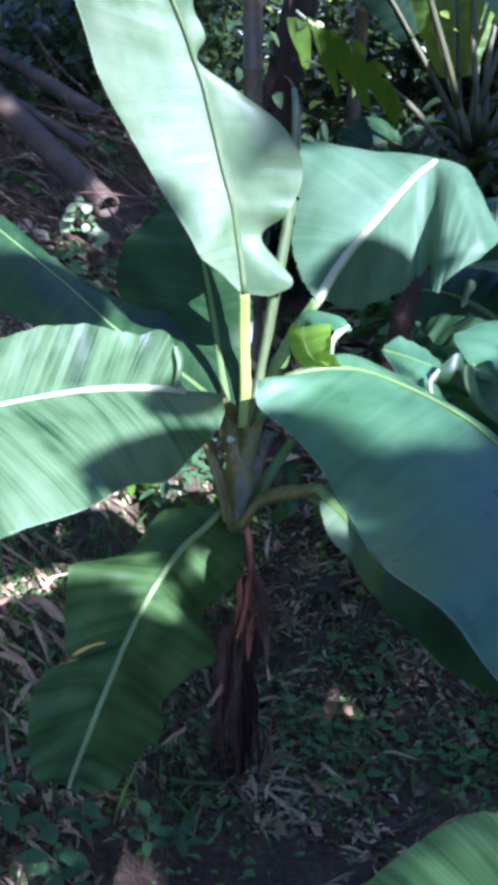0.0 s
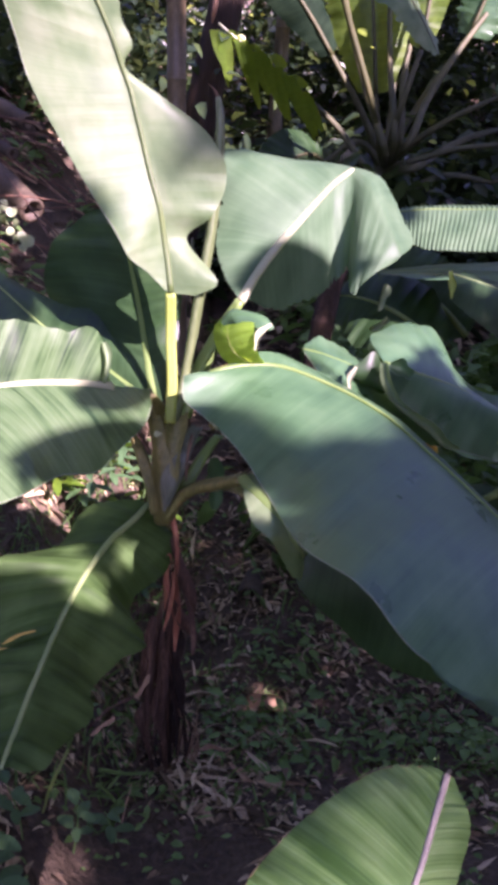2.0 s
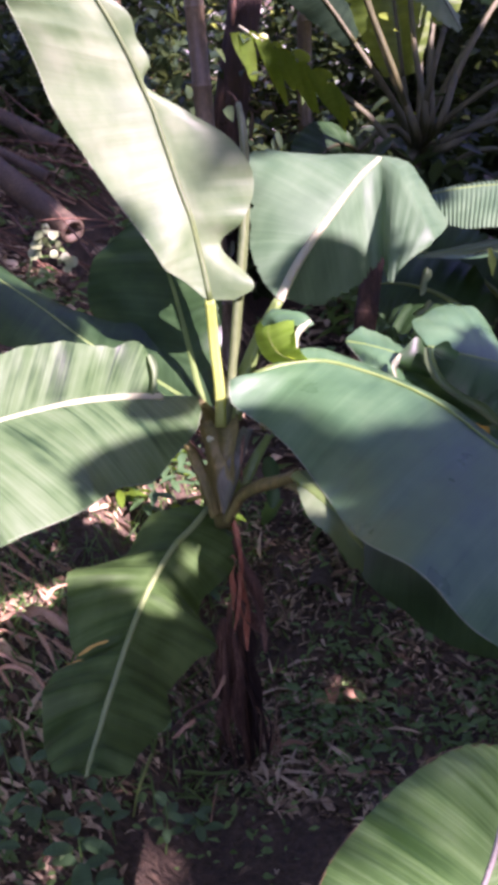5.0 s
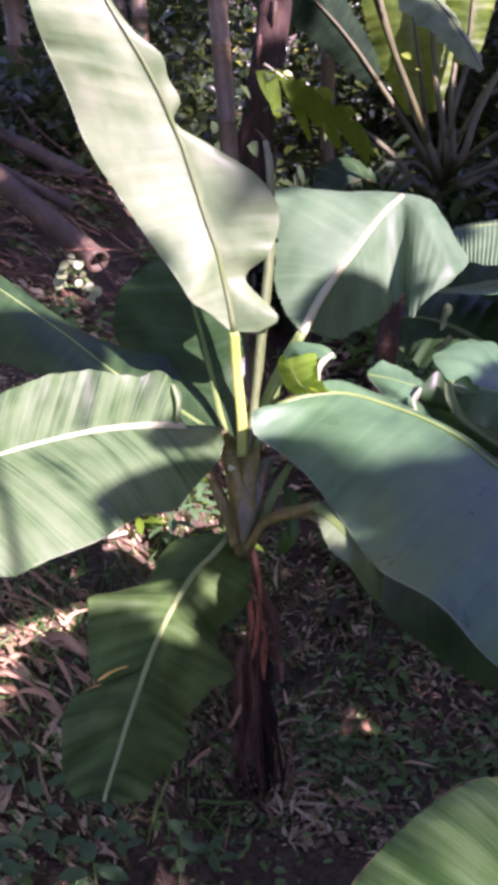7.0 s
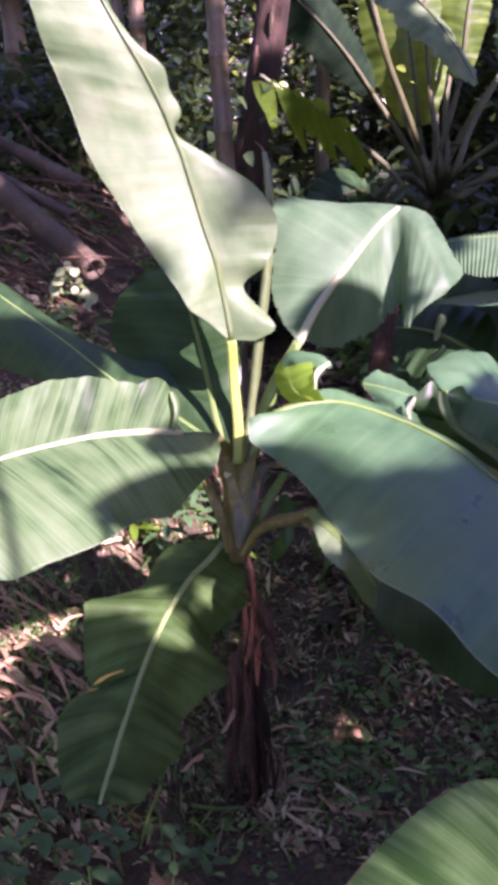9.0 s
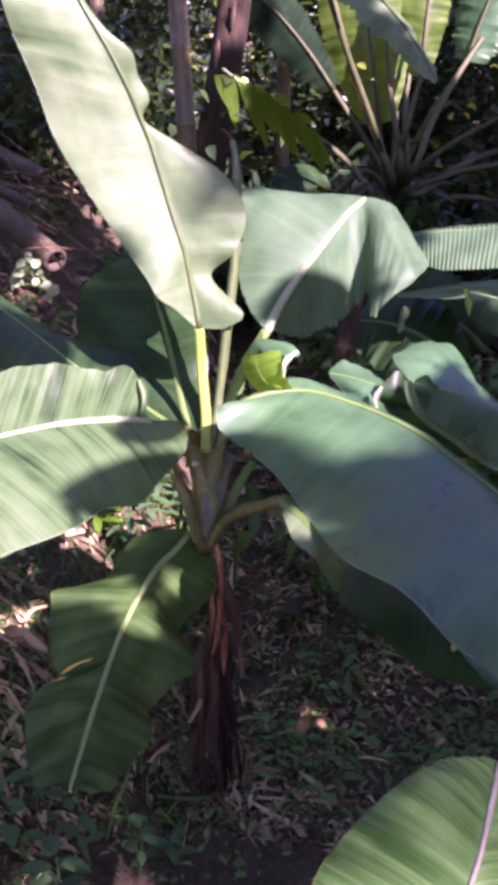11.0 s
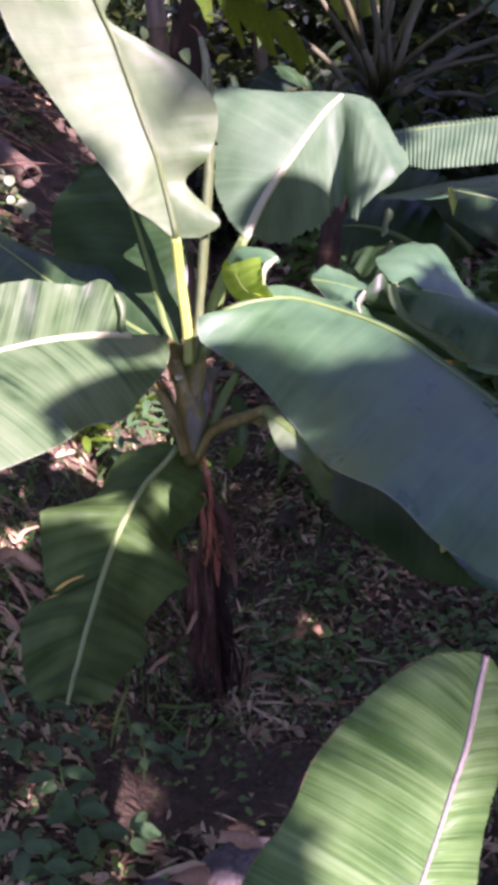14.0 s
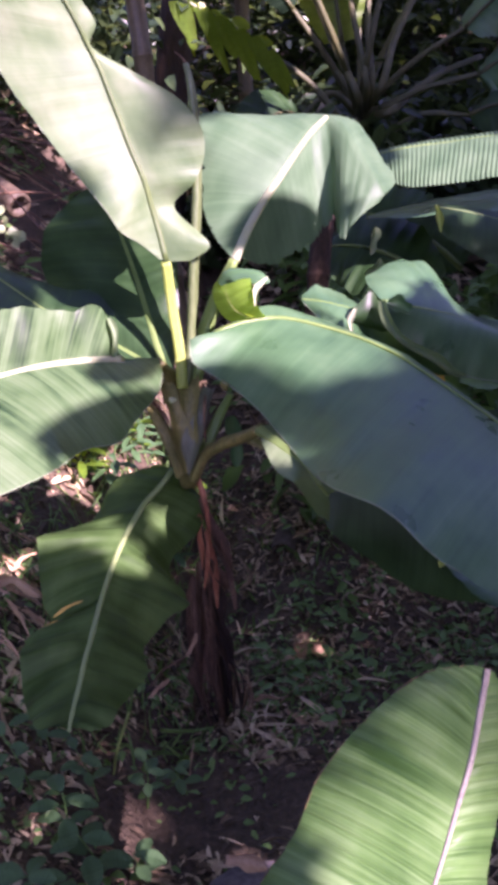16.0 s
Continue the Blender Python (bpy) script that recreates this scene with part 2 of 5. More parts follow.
def tube(name, points, radii, mat, n=24, sides=10, groove=0.0, up=(0, 0, 1), cap=True, exact=False):
    """A tapering round stalk along a curve; groove sinks a channel along the side that faces up."""
    q = np.c_[np.asarray(points, float), np.asarray(radii, float)]
    if exact:
        n = len(q)
    else:
        q, _ = glide(q, n)
    c, r = q[:, :3], np.maximum(q[:, 3], 0.0004)
    t = np.gradient(c, axis=0)
    t /= np.linalg.norm(t, axis=1, keepdims=True)
    a = np.cross(t, np.asarray(up, float))
    a /= np.linalg.norm(a, axis=1, keepdims=True) + 1e-9
    b = np.cross(a, t)
    th = np.linspace(0, 2 * math.pi, sides, endpoint=False)
    rad = 1 - groove * np.maximum(0, np.sin(th)) ** 3
    v = c[:, None] + (r[:, None] * np.cos(th) * rad)[..., None] * a[:, None] + (r[:, None] * np.sin(th) * rad)[..., None] * b[:, None]
    v = v.reshape(-1, 3)
    f = [(i * sides + j, i * sides + (j + 1) % sides, (i + 1) * sides + (j + 1) % sides, (i + 1) * sides + j) for i in range(n - 1) for j in range(sides)]
    if cap:
        f += [tuple(range(sides))[::-1], tuple(range((n - 1) * sides, n * sides))]
    return mesh_of(name, v, f, mat)


def blade(name, rows, hint, side, mat, n=56, k=9, bow=0.12, ripple=0.0025, waves=3.0, seed=0, ragged=0.0, pleat=0.0006, pitch=0.022, vein=0.1, regular=False):
    """A banana blade. Rows go along the midrib: its place, then for either half the width, the lift in degrees and the sweep towards the tip."""
    q = np.asarray(rows, float)
    m = q[:, :3]
    t = np.gradient(m, axis=0)
    t /= np.linalg.norm(t, axis=1, keepdims=True)
    s = np.cross(t, np.asarray(hint, float))
    s /= np.linalg.norm(s, axis=1, keepdims=True)
    nn = np.cross(s, t)
    halves = []
    for j, sg in ((3, side), (6, -side)):
        w, an, c = q[:, j : j + 1], np.radians(q[:, j + 1 : j + 2]), q[:, j + 2 : j + 3]
        halves.append(m + w * (np.cos(an) * sg * s + np.sin(an) * nn) + c * t)
    g, d = glide(np.c_[m, halves[0], halves[1], nn], n)
    r0 = np.random.default_rng(seed)
    ph = r0.uniform(0, 6.28, 4)
    mid, na = g[:, :3], g[:, 9:12]
    na = na / np.linalg.norm(na, axis=1, keepdims=True)
    u = np.linspace(0, 1, k + 1)[1:]
    grid = [None] * (2 * k + 1)
    uv = [None] * (2 * k + 1)
    grid[k], uv[k] = mid, np.c_[np.zeros(n), d]
    for h in (0, 1):
        e = g[:, 3 + 3 * h : 6 + 3 * h] - mid
        w = np.linalg.norm(e, axis=1)
        x = d / max(d[-1], 1e-6) * waves * 6.28
        lift = ripple * (np.sin(x + ph[2 * h]) + 0.6 * np.sin(2.3 * x + ph[2 * h + 1]) + 0.35 * np.sin(5.1 * x + ph[h]))
        rag = 1 - ragged * np.abs(r0.normal(0, 1, n)) * (r0.random(n) > 0.5)
        for i, a in enumerate(u):
            off = e * a * (rag[:, None] if i == k - 1 else 1) + na * (bow * w * 4 * a * (1 - a) * 0.5 + lift * a**2 * np.minimum(1, w / 0.08))[:, None]
            vv = (d - a * w * vein) / pitch + 40 * h + ph[0]
            fold = np.array([noise.noise((float(q1), 3.3 * h + seed, 0.0)) for q1 in vv]) + 0.5 * np.array([noise.noise((2.2 * float(q1), 7.7, seed)) for q1 in vv])
            if regular:
                fold = np.sin(2 * math.pi * vv)
            off = off + na * (pleat * fold * min(1.0, 4 * a) * np.minimum(1, w / 0.05))[:, None]
            at = k - 1 - i if h == 0 else k + 1 + i
            grid[at] = mid + off
            uv[at] = np.c_[a * w * (1 if h else -1), d - a * w * vein]
    v = np.stack(grid, 1).reshape(-1, 3)
    uvs = np.stack(uv, 1).reshape(-1, 2)
    c = 2 * k + 1
    f = [(i * c + j, i * c + j + 1, (i + 1) * c + j + 1, (i + 1) * c + j) for i in range(n - 1) for j in range(c - 1)]
    me = mesh_of(name, v, f, mat)
    lay = me.uv_layers.new(name="blade")
    idx = np.empty(len(me.loops), int)
    me.loops.foreach_get("vertex_index", idx)
    lay.data.foreach_set("uv", uvs[idx].ravel())
    return me


def leaflets(name, places, dirs, ups, length, width, mat, fold=0.25, droop=0.15):
    """Many small pointed leaves in one mesh: each is folded along its middle, with six corners."""
    p, d, u = (np.asarray(a, float) for a in (places, dirs, ups))
    d = d / (np.linalg.norm(d, axis=1, keepdims=True) + 1e-9)
    s = np.cross(d, u)
    s /= np.linalg.norm(s, axis=1, keepdims=True) + 1e-9
    u = np.cross(s, d)
    L, W = np.asarray(length)[:, None], np.asarray(width)[:, None]
    v = np.stack([p, p + d * L * 0.35 + s * W / 2 + u * W * fold, p + d * L * 0.72 + s * W * 0.36 + u * (W * fold * 0.7 - L * droop * 0.5), p + d * L - u * L * droop,
                  p + d * L * 0.72 - s * W * 0.36 + u * (W * fold * 0.7 - L * droop * 0.5), p + d * L * 0.35 - s * W / 2 + u * W * fold, p + d * L * 0.5 - u * L * droop * 0.2], 1)
    n = len(p)
    base = (np.arange(n) * 7)[:, None]
    tri = np.array([[0, 1, 6], [1, 2, 6], [2, 3, 6], [3, 4, 6], [4, 5, 6], [5, 0, 6]])
    f = (base[:, None] + tri[None]).reshape(-1, 3)
    me = bpy.data.meshes.new(name)
    me.vertices.add(n * 7)
    me.vertices.foreach_set("co", v.reshape(-1))
    me.loops.add(len(f) * 3)
    me.loops.foreach_set("vertex_index", f.reshape(-1).astype(np.int32))
    me.polygons.add(len(f))
    me.polygons.foreach_set("loop_start", np.arange(len(f), dtype=np.int32) * 3)
    me.polygons.foreach_set("use_smooth", [True] * len(f))
    me.materials.append(mat)
    me.update(calc_edges=True)
    return me


def directions(n, flat=0.5):
    a = rng.uniform(0, 2 * math.pi, n)
    z = rng.normal(0, flat, n)
    return np.c_[np.cos(a), np.sin(a), z]


# ---- ground ----


def height(x, y):
    """The lie of the land: a bank under the viewer, a gully, and a slope that rises behind."""
    x, y = np.asarray(x, float), np.asarray(y, float)
    bank = 0.36 * np.clip(2.3 - y, 0, 1.75) * (1 / (1 + np.exp(np.clip((y - 2.6) * 3, -30, 30))) * 0.35 + 0.65)
    rise = 0.14 * np.clip(y - 2.3, 0, 8) + 0.05 * np.clip(y - 10.3, 0, 60)
    u = np.clip(-0.25 - x, 0, 30)
    k = np.clip((y - 0.8) / 1.8, 0, 1)
    hill = 1.1 * (1 - np.exp(-1.6 * u)) * (0.35 + 0.65 * k * k * (3 - 2 * k))
    lumps = 0.02 * np.sin(5.1 * x + 1.3 * y) * np.sin(4.3 * y - 2 * x) + 0.012 * np.sin(13 * x + 2) * np.sin(11 * y + 1)
    return bank + rise + hill + lumps


def ground_sheet():
    a = np.linspace(-1, 1, 171)
    gx = 1.6 * a + 250 * a**7
    gy = 3 + 4.0 * a + 250 * a**7
    X, Y = np.meshgrid(gx, gy)
    Z = height(X, Y) + rng.normal(0, 0.004, X.shape)
    n = len(a)
    f = [(i * n + j, i * n + j + 1, (i + 1) * n + j + 1, (i + 1) * n + j) for i in range(n - 1) for j in range(n - 1)]
    return tagged(new("ground", mesh_of("ground", np.c_[X.ravel(), Y.ravel(), Z.ravel()], f, SOIL)), "dark damp woodland soil on a rising slope", "ground", kind="structure")


ground_sheet()

# ---- the banana plant ----
LEAF = {
    "tall": [
        (-0.152, 1.88, 1.43, 0.012, 15, 0.007, 0.05, 13, -0.01),
        (-0.16, 1.892, 1.479, 0.048, 16, -0.001, 0.097, 16, -0.039),
        (-0.171, 1.904, 1.535, 0.082, 20, -0.025, 0.047, -9, -0.01),
        (-0.182, 1.909, 1.594, 0.097, 18, -0.04, 0.095, 3, -0.039),
        (-0.201, 1.918, 1.651, 0.123, 11, -0.008, 0.136, 2, -0.058),
        (-0.218, 1.927, 1.712, 0.142, 7, -0.007, 0.147, 3, -0.061),
        (-0.233, 1.932, 1.764, 0.159, 3, 0.007, 0.12, 3, -0.05),
        (-0.247, 1.937, 1.812, 0.173, 2, 0.02, 0.053, 3, -0.028),
        (-0.26, 1.938, 1.843, 0.173, -1, 0.051, 0.012, -55, -0.001),
        (-0.273, 1.935, 1.88, 0.166, -5, 0.085, 0.031, -5, -0.007),
        (-0.294, 1.933, 1.93, 0.157, -6, 0.101, 0.029, -2, -0.012),
        (-0.315, 1.929, 1.974, 0.147, -8, 0.103, 0.037, 4, -0.02),
        (-0.338, 1.926, 2.015, 0.137, -5, 0.091, 0.018, -10, -0.013),
        (-0.367, 1.926, 2.066, 0.126, -3, 0.076, 0.014, -46, -0.001),
        (-0.401, 1.93, 2.134, 0.114, -1, 0.051, 0.018, -35, 0.002),
        (-0.46, 1.959, 2.266, 0.022, -3, 0.004, 0.011, 3, -0.001),
    ],
    "fore_right": [
        (-0.059, 1.774, 1.305, 0.005, 100, -0.055, 0.015, -34, 0.018),
        (-0.001, 1.799, 1.313, 0.056, -33, -0.127, 0.031, -4, 0.024),
        (0.07, 1.82, 1.311, 0.154, -17, -0.117, 0.041, 2, -0.009),
        (0.175, 1.789, 1.292, 0.236, -8, -0.062, 0.062, -28, -0.014),
        (0.28, 1.693, 1.275, 0.294, -8, 0.016, 0.151, -43, -0.073),
        (0.356, 1.554, 1.259, 0.32, -2, 0.099, 0.171, -47, -0.091),
        (0.431, 1.411, 1.237, 0.313, 9, 0.154, 0.164, -49, -0.089),
        (0.483, 1.263, 1.227, 0.282, 7, 0.151, 0.145, -48, -0.085),
        (0.525, 1.144, 1.209, 0.205, 7, 0.114, 0.101, -44, -0.056),
        (0.545, 1.061, 1.197, 0.022, 3, 0.007, 0.013, -18, -0.007),
    ],
    "left": [
        (-0.184, 1.825, 1.23, 0.007, 23, 0.002, 0.026, -30, -0.002),
        (-0.222, 1.797, 1.248, 0.007, 14, 0.003, 0.075, -21, -0.022),
        (-0.255, 1.764, 1.266, 0.008, 49, 0.003, 0.111, -23, -0.025),
        (-0.269, 1.75, 1.273, 0.076, 49, 0, 0.138, -24, -0.007),
        (-0.328, 1.701, 1.293, 0.095, 49, -0, 0.191, -24, -0.004),
        (-0.391, 1.635, 1.313, 0.117, 47, -0.011, 0.199, -22, 0.015),
        (-0.459, 1.563, 1.325, 0.118, 44, -0.029, 0.232, -16, 0.034),
        (-0.525, 1.479, 1.336, 0.104, 43, -0.027, 0.226, -20, 0.069),
        (-0.583, 1.393, 1.341, 0.069, 42, -0.019, 0.201, -22, 0.075),
        (-0.632, 1.323, 1.332, 0.014, 9, 0.006, 0.039, -38, 0.017),
    ],
    "low_front": [
        (-0.183, 1.826, 0.966, 0.024, -12, 0.004, 0.032, -44, -0.01),
        (-0.209, 1.784, 0.949, 0.108, -21, 0.01, 0.091, -27, -0.059),
        (-0.245, 1.719, 0.938, 0.136, -40, 0.034, 0.141, -32, -0.054),
        (-0.27, 1.66, 0.92, 0.163, -3, 0.08, 0.13, -41, -0.01),
        (-0.287, 1.594, 0.91, 0.152, -6, 0.063, 0.168, -41, -0.039),
        (-0.302, 1.521, 0.894, 0.129, -21, 0.051, 0.192, -32, -0.057),
        (-0.312, 1.454, 0.88, 0.105, -26, 0.021, 0.146, -42, -0.035),
        (-0.317, 1.391, 0.872, 0.123, -8, 0.04, 0.121, -40, -0.032),
        (-0.322, 1.306, 0.867, 0.107, -13, 0.048, 0.124, -27, -0.027),
        (-0.326, 1.231, 0.857, 0.074, -12, 0.047, 0.087, -31, -0.013),
        (-0.328, 1.175, 0.854, 0.047, -1, 0.026, 0.067, -12, 0.005),
        (-0.329, 1.151, 0.848, 0.02, 26, 0.001, 0.038, -1, 0.005),
    ],
    "back_right": [
        (-0.011, 1.904, 1.417, 0.017, 29, 0.01, 0.01, -70, 0.013),
        (0.023, 1.957, 1.47, 0.058, 8, -0.044, 0.073, -89, -0.035),
        (0.066, 2.023, 1.519, 0.127, 20, -0.062, 0.127, -83, -0.079),
        (0.107, 2.076, 1.56, 0.193, 30, -0.026, 0.15, -79, -0.107),
        (0.146, 2.128, 1.598, 0.236, 27, -0.021, 0.174, -77, -0.12),
        (0.185, 2.188, 1.628, 0.13, 15, 0.005, 0.178, -68, -0.132),
        (0.22, 2.221, 1.65, 0.073, -32, -0.017, 0.241, -26, -0.025),
        (0.247, 2.186, 1.638, 0.066, -56, -0.05, 0.172, -18, 0.196),
        (0.274, 2.129, 1.601, 0.084, -60, -0.052, 0.135, -8, 0.186),
        (0.298, 2.08, 1.559, 0.101, -66, -0.043, 0.101, 4, 0.113),
        (0.318, 2.044, 1.521, 0.088, -64, -0.017, 0.05, 13, 0.039),
        (0.328, 2.037, 1.502, 0.041, -60, -0.006, 0.018, 13, 0.008),
    ],
    "dark_back": [
        (-0.18, 1.883, 1.161, 0.029, -36, 0.022, 0.016, 1, 0.002),
        (-0.2, 1.948, 1.217, 0.117, -3, 0.072, 0.052, -11, 0.019),
        (-0.237, 2.065, 1.314, 0.207, -7, 0.106, 0.094, -2, 0.001),
        (-0.272, 2.159, 1.397, 0.208, -6, 0.084, 0.11, 2, -0.048),
        (-0.311, 2.234, 1.476, 0.137, -5, 0.065, 0.071, -11, -0.062),
        (-0.348, 2.267, 1.51, 0.023, 6, 0.021, 0.011, -17, -0.008),
    ],
    "dark_left": [
        (-0.192, 1.886, 1.185, 0.013, 6, 0.018, 0.018, -23, 0.004),
        (-0.327, 1.956, 1.247, 0.129, -14, 0.069, 0.075, 18, 0.009),
        (-0.435, 1.99, 1.297, 0.105, -22, 0.017, 0.109, 29, 0.005),
        (-0.553, 2.017, 1.385, 0.067, -36, 0.004, 0.154, 24, -0.039),
        (-0.71, 2.05, 1.492, 0.067, -37, 0.016, 0.185, 13, -0.038),
        (-0.832, 2.055, 1.579, 0.062, -27, 0.008, 0.161, 7, 0.002),
        (-0.938, 2.022, 1.651, 0.005, 56, -0.004, 0.018, 0, -0),
    ],
    "flap": [
        (0.02, 1.597, 1.166, 0.01, -1, -0.009, 0.009, -94, 0.003),
        (0.046, 1.518, 1.179, 0.043, -20, -0.052, 0.025, 0, 0.006),
        (0.074, 1.478, 1.172, 0.063, -29, -0.027, 0.046, 4, 0.014),
        (0.102, 1.446, 1.155, 0.056, -28, -0.004, 0.048, 21, 0.018),
        (0.12, 1.437, 1.129, 0.031, 34, 0.012, 0.038, -65, 0.045),
        (0.138, 1.455, 1.092, 0.016, 113, 0.005, 0.038, -122, 0.087),
    ],
    "under_right": [
        (0.119, 1.706, 0.994, 0.101, -19, 0.018, 0.058, -45, 0.037),
        (0.196, 1.695, 0.972, 0.134, -12, 0.032, 0.112, -49, 0.006),
        (0.264, 1.683, 0.945, 0.147, -23, 0.039, 0.137, -52, 0.057),
        (0.385, 1.647, 0.868, 0.15, -26, 0.037, 0.143, -58, 0.052),
        (0.512, 1.595, 0.803, 0.09, -21, 0.022, 0.092, -75, 0.031),
        (0.598, 1.55, 0.779, 0.023, -36, 0.004, 0.013, -37, -0),
    ],
    "low_right": [
        (0.354, 1.457, 0.934, 0.008, 44, 0.001, 0.013, 5, 0.007),
        (0.41, 1.444, 0.905, 0.062, -17, 0.012, 0.041, 17, -0.024),
        (0.488, 1.401, 0.885, 0.095, -27, 0.025, 0.064, 12, -0.041),
        (0.577, 1.369, 0.864, 0.088, -28, 0.015, 0.06, 8, -0.037),
        (0.664, 1.344, 0.858, 0.002, 39, 0.002, 0.012, -39, -0.008),
    ],
    "curl": [
        (0.05, 1.822, 1.305, 0.012, -39, -0.003, 0.01, 21, 0.01),
        (0.014, 1.8, 1.324, 0.03, -35, -0.01, 0.038, 46, 0.002),
        (-0.014, 1.795, 1.345, 0.044, -39, 0.004, 0.053, 27, -0.011),
        (-0.028, 1.81, 1.37, 0.046, -36, 0.015, 0.06, 16, -0.012),
        (-0.028, 1.835, 1.389, 0.042, -37, 0.012, 0.057, 27, -0.003),
        (-0.015, 1.856, 1.399, 0.03, -44, -0.002, 0.031, 40, 0.001),
    ],
    "neighbour": [
        (0.306, 1.925, 1.298, 0.008, -14, -0.006, 0.017, -3, 0.001),
        (0.329, 1.928, 1.291, 0.12, -16, -0.023, 0.052, -18, -0.017),
        (0.368, 1.939, 1.277, 0.192, -9, 0.015, 0.085, -28, -0.033),
        (0.417, 1.959, 1.258, 0.222, -3, 0.051, 0.109, -30, -0.041),
        (0.465, 1.983, 1.237, 0.196, -2, 0.045, 0.129, -26, -0.045),
        (0.505, 1.997, 1.218, 0.163, -14, 0.009, 0.15, -23, -0.05),
        (0.55, 2.009, 1.195, 0.129, -27, -0.012, 0.153, -17, -0.027),
        (0.617, 2.013, 1.156, 0.106, -24, -0.004, 0.121, -22, -0.007),
        (0.719, 2.028, 1.094, 0.091, -13, 0.015, 0.106, -20, -0.007),
        (0.861, 2.042, 1.004, 0.007, 37, -0.001, 0.018, -20, -0.006),
    ],
    "folded": [
        (0.132, 2, 1.289, 0.025, 1, -0, 0.01, 3, 0.011),
        (0.163, 1.979, 1.29, 0.072, -21, -0.025, 0.035, 5, 0.005),
        (0.205, 1.965, 1.283, 0.11, -35, 0.008, 0.078, 9, -0.013),
        (0.251, 1.968, 1.265, 0.113, -29, 0.047, 0.103, 9, -0.042),
        (0.297, 1.976, 1.234, 0.116, -26, 0.03, 0.112, 19, -0.036),
        (0.354, 1.967, 1.194, 0.116, -28, 0.012, 0.106, 22, -0.024),
        (0.423, 1.953, 1.142, 0.1, -32, 0.018, 0.082, 11, -0.02),
        (0.47, 1.946, 1.106, 0.004, 29, 0.002, 0.022, 29, -0.007),
    ],
    "ribbed": [
        (0.424, 2.854, 1.444, 0.035, -52, 0.014, 0.13, 31, -0.004),
        (0.518, 2.86, 1.457, 0.056, -57, 0.015, 0.187, 33, -0.029),
        (0.621, 2.862, 1.463, 0.057, -56, 0.008, 0.211, 36, -0.027),
        (0.758, 2.846, 1.476, 0.058, -56, 0.009, 0.213, 36, -0.016),
        (0.916, 2.819, 1.487, 0.06, -54, 0.001, 0.205, 34, -0.006),
        (1.067, 2.764, 1.488, 0.026, -47, -0.001, 0.031, 34, 0.002),
    ],
    "lime_tip": [
        (0.533, 2.484, 1.361, 0.024, -51, 0.008, 0.08, 23, 0.007),
        (0.601, 2.477, 1.347, 0.057, -55, 0.013, 0.123, 22, 0.006),
        (0.682, 2.467, 1.325, 0.059, -52, 0.011, 0.151, 21, 0.023),
        (0.802, 2.448, 1.284, 0.06, -51, 0.011, 0.165, 23, 0.023),
        (0.957, 2.412, 1.207, 0.008, 6, -0.001, 0.031, 35, -0.005),
    ],
    "edge_on": [
        (0.393, 2.875, 1.254, 0.021, -37, 0.007, 0.053, 33, 0),
        (0.5, 2.88, 1.264, 0.104, -35, 0.024, 0.108, 30, -0.018),
        (0.626, 2.884, 1.274, 0.158, -34, 0.035, 0.163, 29, -0.036),
        (0.791, 2.887, 1.278, 0.166, -30, 0.021, 0.224, 28, -0.027),
        (0.95, 2.839, 1.295, 0.056, -31, 0, 0.058, 28, -0.004),
    ],
    "near": [
        (0.285, 0.88, 1.165, 0.022, -37, -0.01, 0.009, -11, -0.001),
        (0.26, 0.816, 1.153, 0.077, -28, -0.061, 0.043, -15, -0.029),
        (0.238, 0.761, 1.138, 0.121, -22, -0.053, 0.049, -25, -0.038),
        (0.216, 0.719, 1.124, 0.146, -20, -0.035, 0.051, -24, -0.04),
        (0.195, 0.677, 1.112, 0.159, -18, -0.031, 0.051, -23, -0.04),
        (0.161, 0.611, 1.096, 0.154, -12, -0.021, 0.066, -27, -0.033),
        (0.133, 0.559, 1.065, 0.169, -5, -0.003, 0.066, -25, -0.019),
        (0.109, 0.518, 1.033, 0.14, 1, 0.019, 0.039, -21, -0.014),
    ],
}


def rim(rows, hint, side, col):
    """The edge of one half of a blade (0 or 1), without its ends."""
    q = np.asarray(rows, float)
    t = np.gradient(q[:, :3], axis=0)
    t /= np.linalg.norm(t, axis=1, keepdims=True)
    s = np.cross(t, np.asarray(hint, float))
    s /= np.linalg.norm(s, axis=1, keepdims=True)
    n = np.cross(s, t)
    j, sg = (3, side) if col == 0 else (6, -side)
    w, an, c = q[:, j : j + 1], np.radians(q[:, j + 1 : j + 2]), q[:, j + 2 : j + 3]
    return [tuple(p) for p in (q[:, :3] + w * (np.cos(an) * sg * s + np.sin(an) * n) + c * t)]


